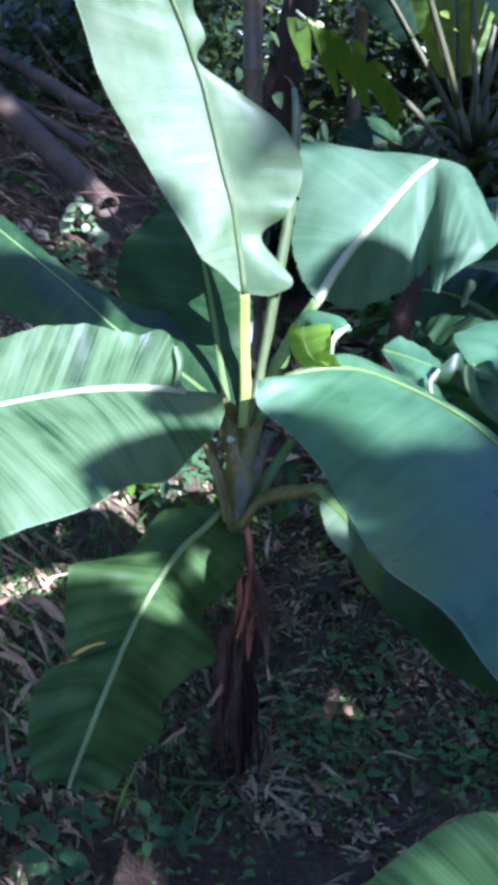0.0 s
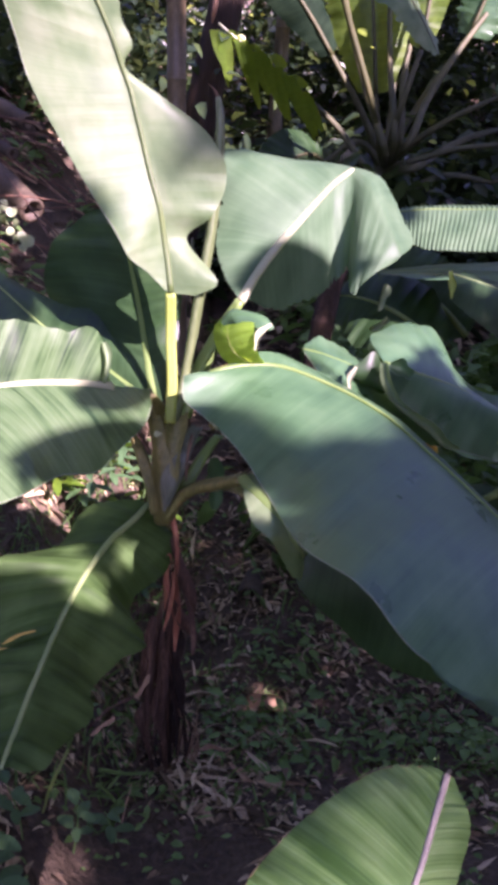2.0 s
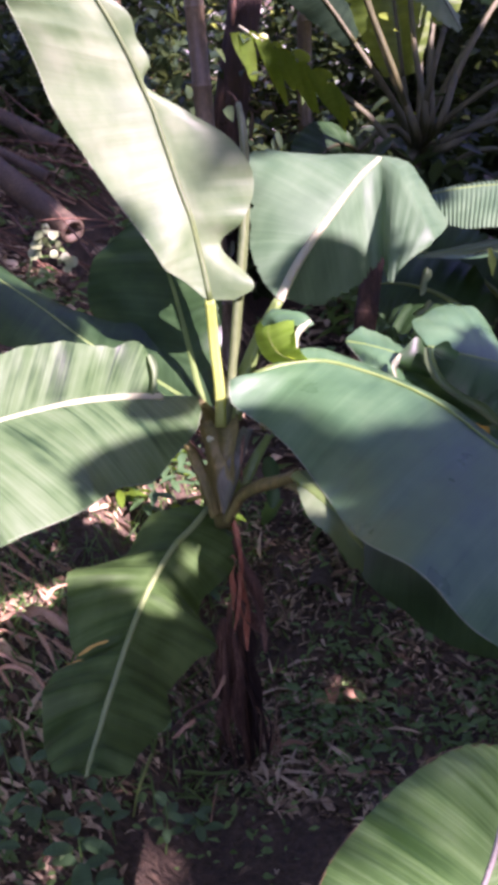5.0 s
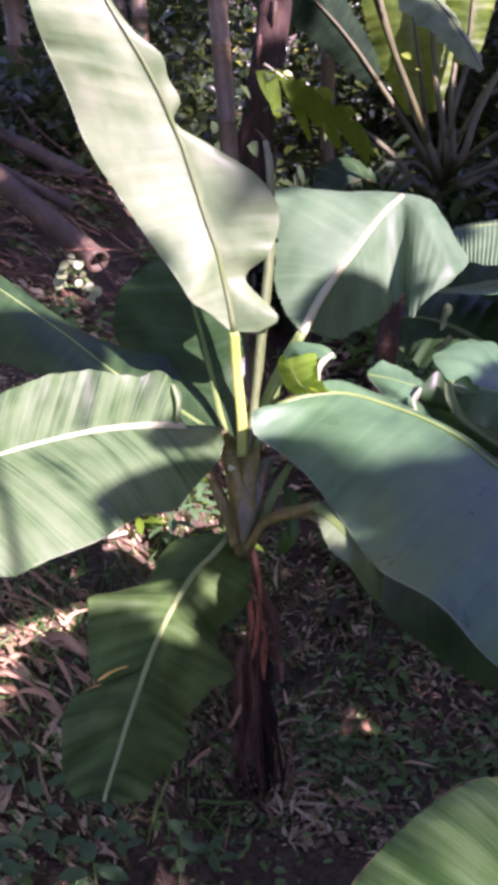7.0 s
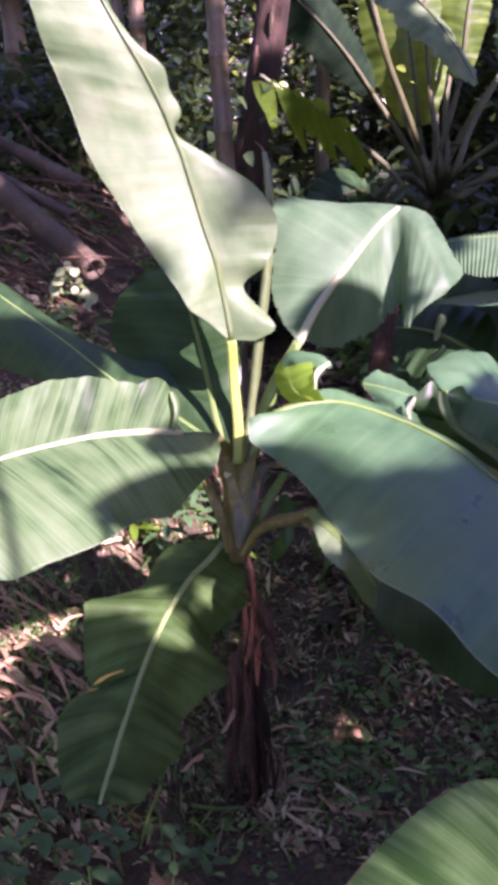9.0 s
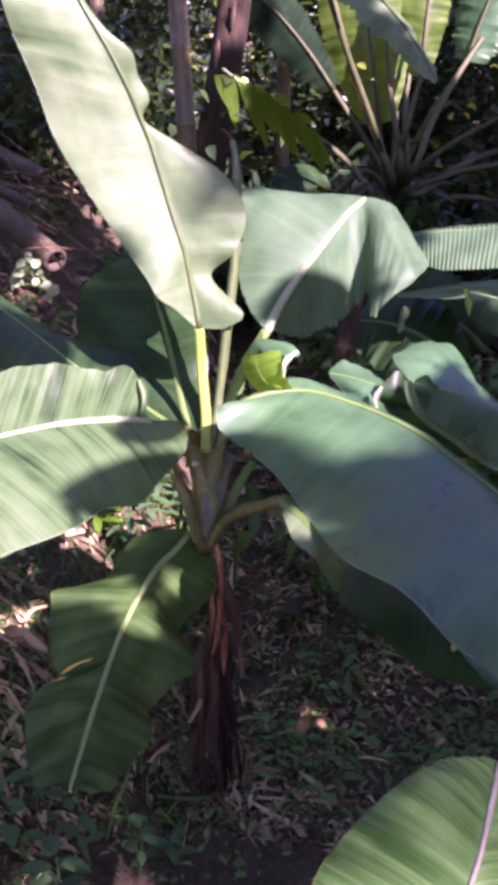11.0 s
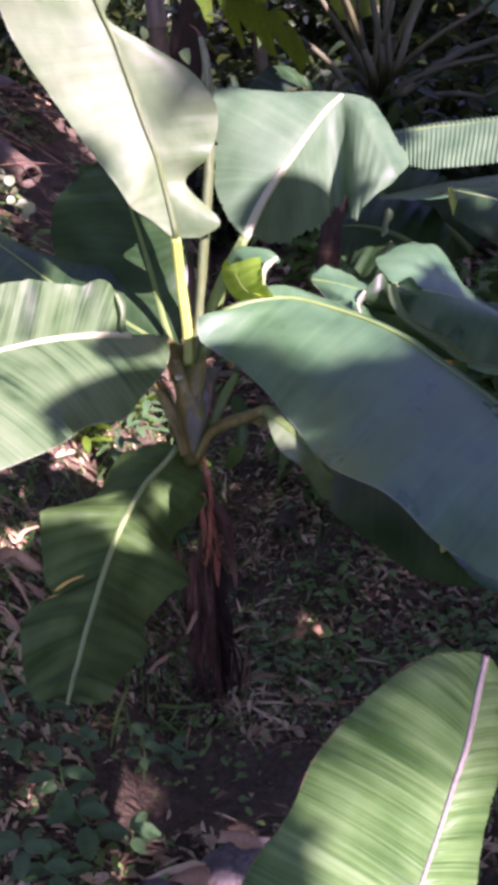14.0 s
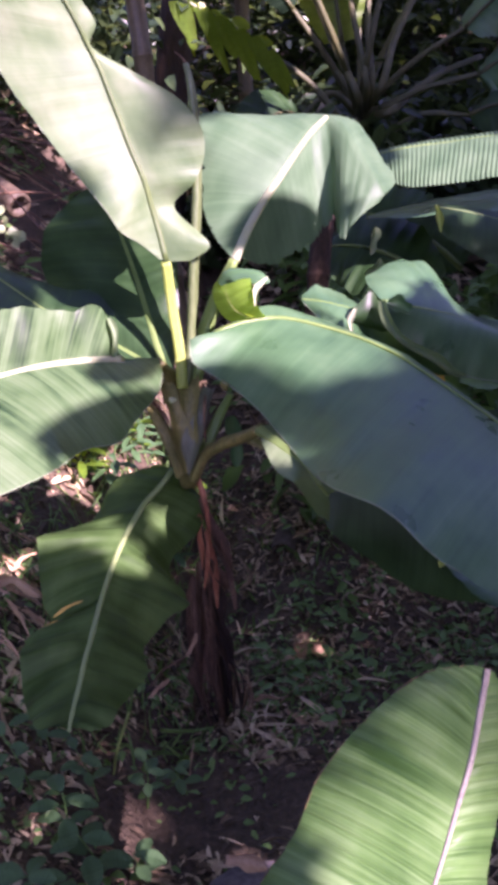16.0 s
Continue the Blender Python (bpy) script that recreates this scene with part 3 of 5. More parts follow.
def banana_leaf(parent, key, hint, side, mat, rib_mat, stalk, width=0.008, label="", stalk_mat=None, up=None, stalk_width=None, rib_from=0, rib_to=99, rib_out=-0.002, rib_end=0.3, margin=(), **how):
    """One leaf: the blade with its midrib, and the stalk that carries it."""
    rows = LEAF[key]
    ob = part("leaf", blade("leaf", rows, hint, side, mat, seed=len(key) * 7 + len(rows), **how), parent, label)
    m = [r[:3] for r in rows]
    root = m[0]
    m = m[rib_from:rib_to]
    h = np.asarray(hint, float) / np.linalg.norm(hint)
    mid = [tuple(np.asarray(p) + h * rib_out) for p in m]
    part("midrib", tube("midrib", mid, list(np.linspace(width, width * rib_end, len(m))), rib_mat, 44, 8, 0.5, hint), ob)
    for col, mm, rr in margin:
        edge = rim(rows, hint, side, col)
        part("margin", tube("margin", edge, [rr] * len(edge), mm, 70, 6, 0, hint), ob, "pale leaf margin")
    if stalk:
        pts = [*stalk, root]
        part("stalk", tube("stalk", pts, list(np.linspace(stalk_width or width * 1.9, (stalk_width or width * 1.2) * 0.85, len(pts))), stalk_mat or rib_mat, 24, 12, 0.6, up or hint), ob)
    return ob


plant = thing("banana_plant", -0.13, 1.9, float(height(-0.13, 1.9)), "young banana plant with broad green leaves and a dry brown sheath", "plant")
part("pseudostem", tube("pseudostem", [(-0.135, 1.9, 0.1), (-0.132, 1.9, 0.4), (-0.14, 1.875, 0.7), (-0.15, 1.85, 0.9), (-0.15, 1.84, 1.07)], [0.018, 0.014, 0.0105, 0.012, 0.014], DARK_SHEATH, 40, 16), plant, "stem wrapped in dry brown sheaths")
part("crown_core", tube("crown_core", [(-0.149, 1.820, 0.928), (-0.147, 1.806, 1.023), (-0.127, 1.847, 1.116), (-0.124, 1.890, 1.166)], [0.022, 0.02, 0.022, 0.016], STEM, 24, 14, 0.3, (0.2, -1, 0)), plant, "inner leaf sheaths at the crown")
part("sheath", tube("sheath", [(-0.221, 1.843, 1.124), (-0.199, 1.814, 1.090), (-0.176, 1.793, 1.037), (-0.160, 1.787, 0.969)], [0.010, 0.013, 0.0145, 0.015], STEM, 24, 12, 0.5, (0.5, -1, 0)), plant, "olive leaf stalk at the crown")
part("sheath", tube("sheath", [(-0.041, 1.877, 1.119), (-0.069, 1.834, 1.087), (-0.094, 1.808, 1.044), (-0.122, 1.793, 0.988)], [0.008, 0.012, 0.013, 0.012], RIB, 24, 12, 0.5, (-0.4, -1, 0)), plant, "green inner leaf stalk at the crown")
banana_leaf(plant, "tall", (0.2, -1, 0.2), -1, TENDER, DARK_RIB, [(-0.143, 1.838, 1.16), (-0.141, 1.848, 1.229), (-0.149, 1.876, 1.335)], 0.0062, "tall upright sunlit leaf on a lime stalk", LIME, (0, -1, 0), stalk_width=0.0122, n=190, pleat=0.0012, pitch=0.03, ripple=0.004, vein=0.15, rib_out=0.004, margin=((0, EDGE, 0.0009),))
banana_leaf(plant, "fore_right", (0, -0.3, 1), 1, BLADE, RIB, [(-0.054, 1.854, 1.146), (-0.028, 1.852, 1.214)], 0.0055, "huge waxy green leaf arching over", STEM, n=90, rib_out=0.001, margin=((0, EDGE, 0.0011),))
banana_leaf(plant, "left", (0, -0.4, 1), 1, STRIPED, PALE_RIB, [(-0.152, 1.847, 1.108), (-0.161, 1.865, 1.169)], 0.0125, "broad leaf with pleats and a pale midrib", STEM, n=170, pleat=0.0013, pitch=0.03, vein=-0.5, rib_from=2, margin=((1, EDGE, 0.0009),))
banana_leaf(plant, "low_front", (0.1, -0.6, 0.8), 1, DROOPING, MID_RIB, [(-0.15, 1.84, 0.86), (-0.16, 1.835, 0.95)], 0.007, "low drooping dark leaf with a yellow nick", STEM, ripple=0.008, rib_out=0.001, rib_end=0.55, n=130, pleat=0.02, pitch=0.055)
banana_leaf(plant, "back_right", (-0.4, -0.5, 0.8), -1, FOLDED, PALE_RIB, [(-0.12, 1.874, 1.165), (-0.082, 1.893, 1.277), (-0.044, 1.898, 1.359)], 0.0112, "leaf bent over at its middle with a ragged edge", RIB, ragged=0.03, n=130, ripple=0.003, waves=3, pleat=0.004, pitch=0.05, rib_to=7, rib_end=0.6)
banana_leaf(plant, "dark_back", (0, -1, 0.3), -1, SHADED, RIB, [(-0.172, 1.862, 1.115)], 0.0105, "shaded leaf behind the stem", STEM, pleat=0.005, pitch=0.07, n=90)
banana_leaf(plant, "dark_left", (0, -0.5, 0.8), 1, SHADED, RIB, [(-0.165, 1.856, 1.104)], 0.007, "shaded leaf leaning back", STEM)
banana_leaf(plant, "under_right", (-0.2, -0.3, 1), -1, SHADED, RIB, [(-0.135, 1.83, 0.951), (-0.113, 1.854, 0.977), (-0.069, 1.810, 1.028), (-0.020, 1.752, 1.071)], 0.008, "lower dark leaf behind the stem", STEM, n=70)
banana_leaf(plant, "flap", (-0.2, -0.3, 1), -1, TENDER, RIB, [(-0.137, 1.773, 0.970), (-0.106, 1.758, 1.030), (-0.064, 1.716, 1.078), (-0.017, 1.661, 1.119)], 0.0125, "lower leaf with a notched edge on a bowed stalk", STEM, stalk_width=0.0165, n=90)
banana_leaf(plant, "curl", (-0.2, -1, 0.3), -1, YOUNG, LIME, [(-0.081, 1.846, 1.259), (-0.008, 1.846, 1.296)], 0.005, "small curled yellow-green leaf", STEM, n=40)
part("spear", tube("spear", [(-0.132, 1.859, 1.157), (-0.115, 1.883, 1.255), (-0.095, 1.902, 1.414), (-0.077, 1.933, 1.552), (-0.07, 1.962, 1.662), (-0.074, 1.991, 1.771), (-0.08, 2.004, 1.8)], [0.013, 0.0125, 0.0125, 0.012, 0.0105, 0.0085, 0.006], SPEAR, 50, 14, 0.35, (1, -0.4, 0)), plant, "rolled unopened leaf like a green spear")
part("spear_tip", tube("spear_tip", [(-0.08, 2.003, 1.798), (-0.089, 2.01, 1.813), (-0.103, 2.015, 1.823)], [0.0035, 0.002, 0.0008], SHEATH, 10, 6), plant, "dry hooked brown tip")


def strip(points, width, twist=0.0, curl=0.4, mat=None, n=22, k=4, up=(0, -1, 0.2), name="strip"):
    """A dry curled strip of leaf or sheath, with thickness."""
    q, d = glide(np.asarray(points, float), n)
    t = np.gradient(q, axis=0)
    t /= np.linalg.norm(t, axis=1, keepdims=True)
    a = np.cross(t, np.asarray(up, float))
    a /= np.linalg.norm(a, axis=1, keepdims=True) + 1e-9
    b = np.cross(a, t)
    s = np.linspace(0, 1, n)
    w = width * np.sin(np.pi * (0.12 + 0.85 * s)) ** 0.6 * (1 + 0.25 * np.sin(9 * s + width * 900))
    v = []
    for i in range(n):
        th = twist * s[i]
        ca, sa = math.cos(th), math.sin(th)
        x, y = a[i] * ca + b[i] * sa, b[i] * ca - a[i] * sa
        for j in range(k + 1):
            u = 2 * j / k - 1
            v.append(q[i] + x * u * w[i] / 2 + y * (curl * w[i] * u * u))
    f = [(i * (k + 1) + j, i * (k + 1) + j + 1, (i + 1) * (k + 1) + j + 1, (i + 1) * (k + 1) + j) for i in range(n - 1) for j in range(k)]
    return mesh_of(name, v, f, mat or SHEATH)


for pts, w, tw, cu, up, mt, lab in (
    ([(-0.181, 1.848, 1.168), (-0.167, 1.812, 1.132), (-0.154, 1.785, 1.077), (-0.149, 1.773, 0.984)], 0.044, 0.2, 0.3, (0.45, -1, 0.1), STEM, "olive-brown leaf sheath with a dry edge"),
    ([(-0.128, 1.873, 1.178), (-0.128, 1.829, 1.138), (-0.137, 1.798, 1.084), (-0.144, 1.778, 0.996)], 0.05, -0.15, 0.3, (0, -1, 0.1), STEM, "olive-brown leaf sheath at the crown"),
    ([(-0.080, 1.862, 1.142), (-0.100, 1.806, 1.105), (-0.122, 1.777, 1.053), (-0.139, 1.771, 0.978)], 0.044, -0.3, 0.36, (-0.5, -1, 0.1), GREY_SHEATH, "grey-green leaf sheath at the crown"),
    ([(-0.211, 1.831, 1.134), (-0.192, 1.811, 1.116), (-0.177, 1.797, 1.098)], 0.009, 0.5, 0.6, (0.4, -1, 0.1), SHEATH, "dry brown edge of a sheath"),
    ([(-0.092, 1.819, 1.146), (-0.099, 1.789, 1.102), (-0.099, 1.770, 1.057)], 0.007, 0.5, 0.6, (-0.3, -1, 0.1), SHEATH, "dry brown edge of a sheath"),
    ([(-0.171, 1.804, 1.152), (-0.164, 1.802, 1.149), (-0.156, 1.804, 1.149)], 0.012, 0.2, 0.3, (0.2, -1, 0.1), PALE_RIB, "pale scar on a sheath"),
):
    part("sheath", strip(pts, w, tw, cu, mt, 26, 6, up, "sheath"), plant, lab)
for pts, w, tw, cu in (
    ([(-0.124, 1.774, 0.974), (-0.116, 1.778, 0.888), (-0.127, 1.78, 0.75), (-0.143, 1.774, 0.643)], 0.016, 2.6, 0.5),
    ([(-0.122, 1.78, 0.916), (-0.104, 1.796, 0.786), (-0.082, 1.802, 0.679), (-0.073, 1.808, 0.575)], 0.032, 2.4, 0.6),
    ([(-0.118, 1.79, 0.82), (-0.1, 1.802, 0.703), (-0.11, 1.795, 0.594)], 0.024, -2.2, 0.7),
    ([(-0.118, 1.796, 0.739), (-0.091, 1.818, 0.643), (-0.068, 1.839, 0.594)], 0.026, 1.5, 0.6),
    ([(-0.129, 1.781, 0.871), (-0.14, 1.785, 0.808), (-0.138, 1.777, 0.72)], 0.016, 1.8, 0.6),
    ([(-0.16, 1.78, 0.703), (-0.182, 1.779, 0.606), (-0.196, 1.795, 0.475)], 0.022, 1.2, 0.5),
    ([(-0.14, 1.768, 0.679), (-0.143, 1.798, 0.506), (-0.165, 1.827, 0.284)], 0.014, 1.9, 0.5),
    ([(-0.129, 1.79, 0.631), (-0.125, 1.811, 0.462), (-0.122, 1.845, 0.276)], 0.013, -1.7, 0.5),
    ([(-0.164, 1.774, 0.643), (-0.179, 1.789, 0.462), (-0.179, 1.821, 0.27)], 0.015, 1.5, 0.5),
):
    # The thin upper strips get the brightened colour as their highlights.
    part("dry_strip", strip(pts, w, tw, cu, LIT_RED_SHEATH if w < 0.03 and pts[0][2] > 0.8 else SHEATH), plant)
for k in range(11):
    an = -1.57 + 1.5 * math.sin(1.9 * k + 0.4)
    z1 = 0.74 - 0.03 * k + 0.05 * math.sin(2.7 * k)
    z2 = max(0.14, z1 - 0.28 - 0.08 * math.cos(1.7 * k))
    r1, r2 = 0.012, 0.02 + 0.035 * abs(math.sin(3.3 * k))
    cs, sn = math.cos(an), math.sin(an)
    pts = [(-0.145 + r1 * cs, 1.855 + r1 * sn, z1), (-0.142 + 0.8 * r2 * cs, 1.862 + 0.8 * r2 * sn, 0.6 * z1 + 0.4 * z2), (-0.138 + r2 * cs + 0.01 * math.sin(k), 1.875 + r2 * sn, z2)]
    part("dead_sheath", strip(pts, 0.014 + 0.02 * abs(math.sin(2.2 * k)), 2.4 * math.sin(1.3 * k), 0.6, (SHEATH, DARK_SHEATH, SHEATH)[k % 3], 18, 4, (cs, sn, 0.1)), plant)
for a, b in (((-0.167, 1.771, 0.542), (-0.202, 1.763, 0.477)), ((-0.243, 1.726, 0.446), (-0.295, 1.692, 0.419))):
    m = tuple((p + q) / 2 + 0.006 for p, q in zip(a, b))
    part("straw_end", strip([a, m, b], 0.014, 0.6, 0.6, STRAW), plant, "pale broken straw end")
part("dead_stalk", tube("dead_stalk", [(-0.202, 1.763, 0.477), (-0.255, 1.75, 0.451), (-0.298, 1.715, 0.421)], [0.003, 0.003, 0.002], SHEATH, 12, 6), plant)

part("leaf_roll", strip([(-0.045, 1.838, 1.388), (-0.024, 1.827, 1.409), (0.011, 1.817, 1.417), (0.042, 1.807, 1.412), (0.061, 1.797, 1.398)], 0.042, 0.5, -0.4, BLADE, up=(0, -0.8, 0.7)), plant, "grey-green rolled edge of the small leaf")
part("leaf_rim", strip([(0.056, 1.794, 1.406), (0.033, 1.774, 1.389), (0.028, 1.761, 1.360)], 0.011, 0.2, 0.5, PALE_RIB, up=(-0.4, -1, 0.2)), plant, "pale turned-up rim")
part("leaf_fold", strip([(-0.271, 1.778, 1.35), (-0.262, 1.763, 1.33), (-0.263, 1.748, 1.298), (-0.272, 1.747, 1.271)], 0.014, 0.3, 0.5, TENDER, up=(0.3, -1, 0.3)), plant, "pale folded base of a blade")
part("leaf_scrap", strip([(-0.046, 1.882, 1.064), (-0.038, 1.878, 1.008), (-0.041, 1.868, 0.94)], 0.035, 0.2, 0.3, BLADE), plant, "pale green scrap of leaf")
part("yellow_nick", strip([(-0.428, 1.407, 0.861), (-0.397, 1.414, 0.866), (-0.356, 1.427, 0.869)], 0.012, 0.0, 0.1, YELLOW, up=(0.1, -0.6, 0.8)), plant, "yellow withered streak")
part("yellow_nick", strip([(-0.4, 1.425, 0.876), (-0.37, 1.441, 0.888), (-0.344, 1.449, 0.893)], 0.006, 0.0, 0.1, YELLOW, up=(0.1, -0.6, 0.8)), plant, "yellow withered streak")

right = thing("banana_plant", 0.95, 2.0, float(height(0.95, 2.0)), "neighbouring banana plant whose leaves reach in", "plant")
part("pseudostem", tube("pseudostem", [(0.95, 2.0, -0.05), (0.94, 2.0, 0.5), (0.93, 2.0, 0.85)], [0.06, 0.05, 0.035], STEM, 20, 14), right)
HUB = (0.93, 2.0, 0.85)


def carried(key, hint, label, mat=None, rib=None, **how):
    """A leaf of the neighbouring plant: its tip reaches in, its stalk runs to the stem."""
    end = LEAF[key][-1][:3]
    ob = banana_leaf(right, key, hint, -1, mat or BLADE, rib or RIB, [], 0.005, label, vein=-0.1, **how)
    mid = tuple(0.5 * (p + q) + (0.12 if i == 2 else 0) for i, (p, q) in enumerate(zip(end, HUB)))
    part("stalk", tube("stalk", [end, mid, HUB], [0.005, 0.009, 0.015], RIB, 20, 10), ob)


carried("neighbour", (0, -0.4, 1), "curling leaf with a shaded upper half", n=90, margin=((1, EDGE, 0.0011),), ripple=0.006)
carried("folded", (-0.2, -0.5, 1), "leaf folded round at its tip", margin=((1, EDGE, 0.0011),), ripple=0.006)
carried("ribbed", (0, -0.8, 0.5), "grey-green leaf with strong ribs", FOLDED, n=330, pleat=0.0035, pitch=0.0145, regular=True)
carried("lime_tip", (0, -0.8, 0.5), "leaf with a lime tip", SHADED)
part("lime_fold", strip([(0.528, 2.456, 1.373), (0.53, 2.428, 1.347), (0.528, 2.396, 1.315)], 0.017, 0.2, 0.5, LIME, up=(-0.2, -1, 0.2)), right, "lime rolled leaf tip")
part("lime_fold", strip([(0.343, 1.433, 0.93), (0.35, 1.439, 0.942), (0.356, 1.442, 0.949)], 0.012, 0.2, 0.4, LIME, up=(-0.2, -1, 0.2)), right, "lime rolled leaf tip")
part("rolled_lip", strip([(0.303, 1.895, 1.305), (0.307, 1.870, 1.279), (0.324, 1.854, 1.248), (0.371, 1.846, 1.210), (0.416, 1.843, 1.180), (0.439, 1.842, 1.156), (0.480, 1.859, 1.133)], 0.022, 0.5, 0.7, TENDER, 30, 6, (-0.3, -1, 0.2)), right, "pale rolled margin of the curling leaf")
part("turned_tip", strip([(0.311, 1.889, 1.304), (0.335, 1.891, 1.295), (0.360, 1.894, 1.278)], 0.034, 0.3, 0.6, BLADE, 20, 6, (-0.2, -1, 0.5)), right, "turned-over pale tip")
part("cupped_half", strip([(0.235, 1.898, 1.273), (0.276, 1.898, 1.260), (0.318, 1.896, 1.243)], 0.075, 0.4, -0.5, SHADED, 24, 8, (0.3, -0.8, -0.5)), right, "dark glossy cupped half of the folded leaf")
# Glint along the edge, made as a pale strip.
part("glint_edge", strip([(0.242, 1.883, 1.297), (0.228, 1.866, 1.278), (0.232, 1.852, 1.251)], 0.012, 0.2, 0.5, PALE_RIB, 12, 4, (0, -1, 0.3)), right, "pale strip painted as a glint on the cupped half")
part("withered_scrap", strip([(0.383, 1.791, 1.168), (0.400, 1.789, 1.161), (0.419, 1.787, 1.152)], 0.022, 0.3, 0.4, YELLOW, 12, 4, (0, -1, 0.3)), right, "orange withered leaf scrap")
part("withered_strip", strip([(0.395, 2.639, 1.276), (0.378, 2.621, 1.243), (0.370, 2.602, 1.209)], 0.028, 0.5, 0.4, TENDER, 16, 4, (0.2, -1, 0.3)), right, "pale withered strip of leaf")
part("withered_strip", strip([(0.401, 2.595, 1.193), (0.378, 2.584, 1.175), (0.348, 2.576, 1.162)], 0.022, 0.4, 0.4, TENDER, 16, 4, (0.2, -1, 0.3)), right, "pale withered strip of leaf")
carried("edge_on", (0, -0.5, 1), "leaf seen along its edge")
carried("low_right", (0, -0.3, 1), "low leaf in the shade")

fore = thing("banana_plant", 0.1, 0.4, float(height(0.1, 0.4)), "young banana sucker with one broad ribbed leaf", "plant")
part("pseudostem", tube("pseudostem", [(0.1, 0.4, 0.5), (0.1, 0.41, 0.8)], [0.03, 0.02], STEM, 12, 12), fore)
banana_leaf(fore, "near", (0, -0.6, 0.8), 1, NEAR, PURPLE_RIB, [(0.1, 0.41, 0.8), (0.1, 0.43, 0.92)], 0.0043, "broad bright ribbed leaf with a purplish midrib", STEM, n=300, k=14, pleat=0.0038, pitch=0.0115, vein=0.0, rib_out=0.0, margin=((0, RED_EDGE, 0.0007),))

# ---- bamboo ----


def culm(name, foot, top, radius, mat, label, category, lean=0.0, gap=0.32):
    """A bamboo culm with raised nodes."""
    foot, top = Vector(foot), Vector(top)
    ln = (top - foot).length
    ob = thing(name, *foot, label, category, "bamboo behind the banana plant")
    pts, rad = [], []
    s = 0.0
    while s < ln:
        for ds, k in ((0, 1.0), (0.006, 1.1), (0.012, 1.13), (0.017, 0.94), (0.024, 1.08), (0.032, 1.0), (gap * 0.5, 0.985)):
            if s + ds < ln:
                pts.append(tuple(foot + (top - foot) * ((s + ds) / ln))), rad.append(radius * k)
        s += gap
    part("culm", tube("culm", pts, rad, mat, 0, 14, 0, (0.3, 1, 0.1), True, True), ob)
    return ob


GREY = "grey-brown upright bamboo culm with raised nodes"
culm("bamboo_culm", (-0.33, 4.15, 0.4), (-0.52, 4.75, 4.2), 0.042, BAMBOO, GREY, "bamboo")
culm("bamboo_culm", (0.05, 6.5, 0.6), (0.12, 6.95, 5.0), 0.048, BAMBOO, GREY, "bamboo")
culm("bamboo_culm", (-1.03, 5.9, 1.2), (-1.09, 6.1, 5.0), 0.046, BAMBOO, GREY, "bamboo")
culm("bamboo_culm", (-1.17, 6.0, 1.25), (-1.24, 6.2, 5.0), 0.044, BAMBOO, GREY, "bamboo")
culm("bamboo_culm", (-1.88, 6.2, 1.4), (-1.95, 6.5, 5.0), 0.07, BAMBOO, GREY, "bamboo")


# The shade on this culm comes from its dark sheath colour.
culm("bamboo_culm", (0.172, 2.514, 0.850), (0.272, 2.828, 1.421), 0.034, DARK_SHEATH, "upright bamboo culm coloured dark brown for shade", "bamboo")

trunk = thing("tree", -0.5, 5.3, 0.4, "slim tree with a reddish peeling trunk in shade", "tree")
part("trunk", tube("trunk", [(-0.48, 5.25, 0.35), (-0.36, 5.35, 1.4), (-0.22, 5.45, 2.15), (-0.1, 5.6, 3.4), (0.0, 5.7, 5.0)], [0.11, 0.095, 0.09, 0.08, 0.06], BARK, 40, 14, 0, (0, 1, 0)), trunk)
part("limb", tube("limb", [(-0.2, 5.47, 2.3), (-0.05, 5.4, 2.55), (0.2, 5.35, 2.95), (0.5, 5.4, 3.5)], [0.035, 0.03, 0.022, 0.012], BARK, 20, 9, 0, (0, 1, 0)), trunk)
for k in range(9):
    zz, an = 0.75 + 0.19 * k, 1.2 * math.sin(2.7 * k)
    cx, cy = -0.48 + 0.145 * (zz - 0.35), 5.25 + 0.11 * (zz - 0.35)
    c0 = [(cx + 0.103 * math.sin(an) + 0.02 * s, cy - 0.103 * math.cos(an), zz + 0.15 * s) for s in (0, 0.5, 1)]
    part("bark_strip", tube("bark_strip", c0, [0.004, 0.016, 0.003], (SHEATH, LOGM)[k % 2], 10, 6, 0, (0, 1, 0)), trunk, "peeling strip of bark")

# ---- fallen bamboo on the slope ----


def pipe(name, a, b, radius, wall, mat, label, category, group=""):
    """A hollow cut culm that lies on the slope."""
    a, b = Vector(a), Vector(b)
    ob = thing(name, *a, label, category, group)
    n, sides = 40, 16
    z = (b - a).normalized()
    x = z.cross(Vector((0, 0, 1))).normalized()
    y = x.cross(z)
    ln = (b - a).length
    v, f = [], []
    prof = [(ln * i / (n - 1), radius * (1 + 0.07 * math.exp(-(((i % 13) - 6) / 0.8) ** 2))) for i in range(n)]
    prof = [(0.18, radius - wall), (0.0, radius - wall)] + prof
    for s, r in prof:
        for j in range(sides):
            t = 2 * math.pi * j / sides
            v.append(a + z * s + (x * math.cos(t) + y * math.sin(t)) * r)
    for i in range(len(prof) - 1):
        for j in range(sides):
            f.append((i * sides + j, i * sides + (j + 1) % sides, (i + 1) * sides + (j + 1) % sides, (i + 1) * sides + j))
    f.append(tuple(range(sides)))
    f.append(tuple(range((len(prof) - 1) * sides, len(prof) * sides))[::-1])
    part("culm", mesh_of(name, v, f, mat), ob)
    return ob


pipe("bamboo_log", (-0.89, 3.72, 1.19), (-1.75, 4.55, 1.62), 0.054, 0.016, LOGM, "old hollow bamboo log fallen on the slope", "log", "fallen bamboo")

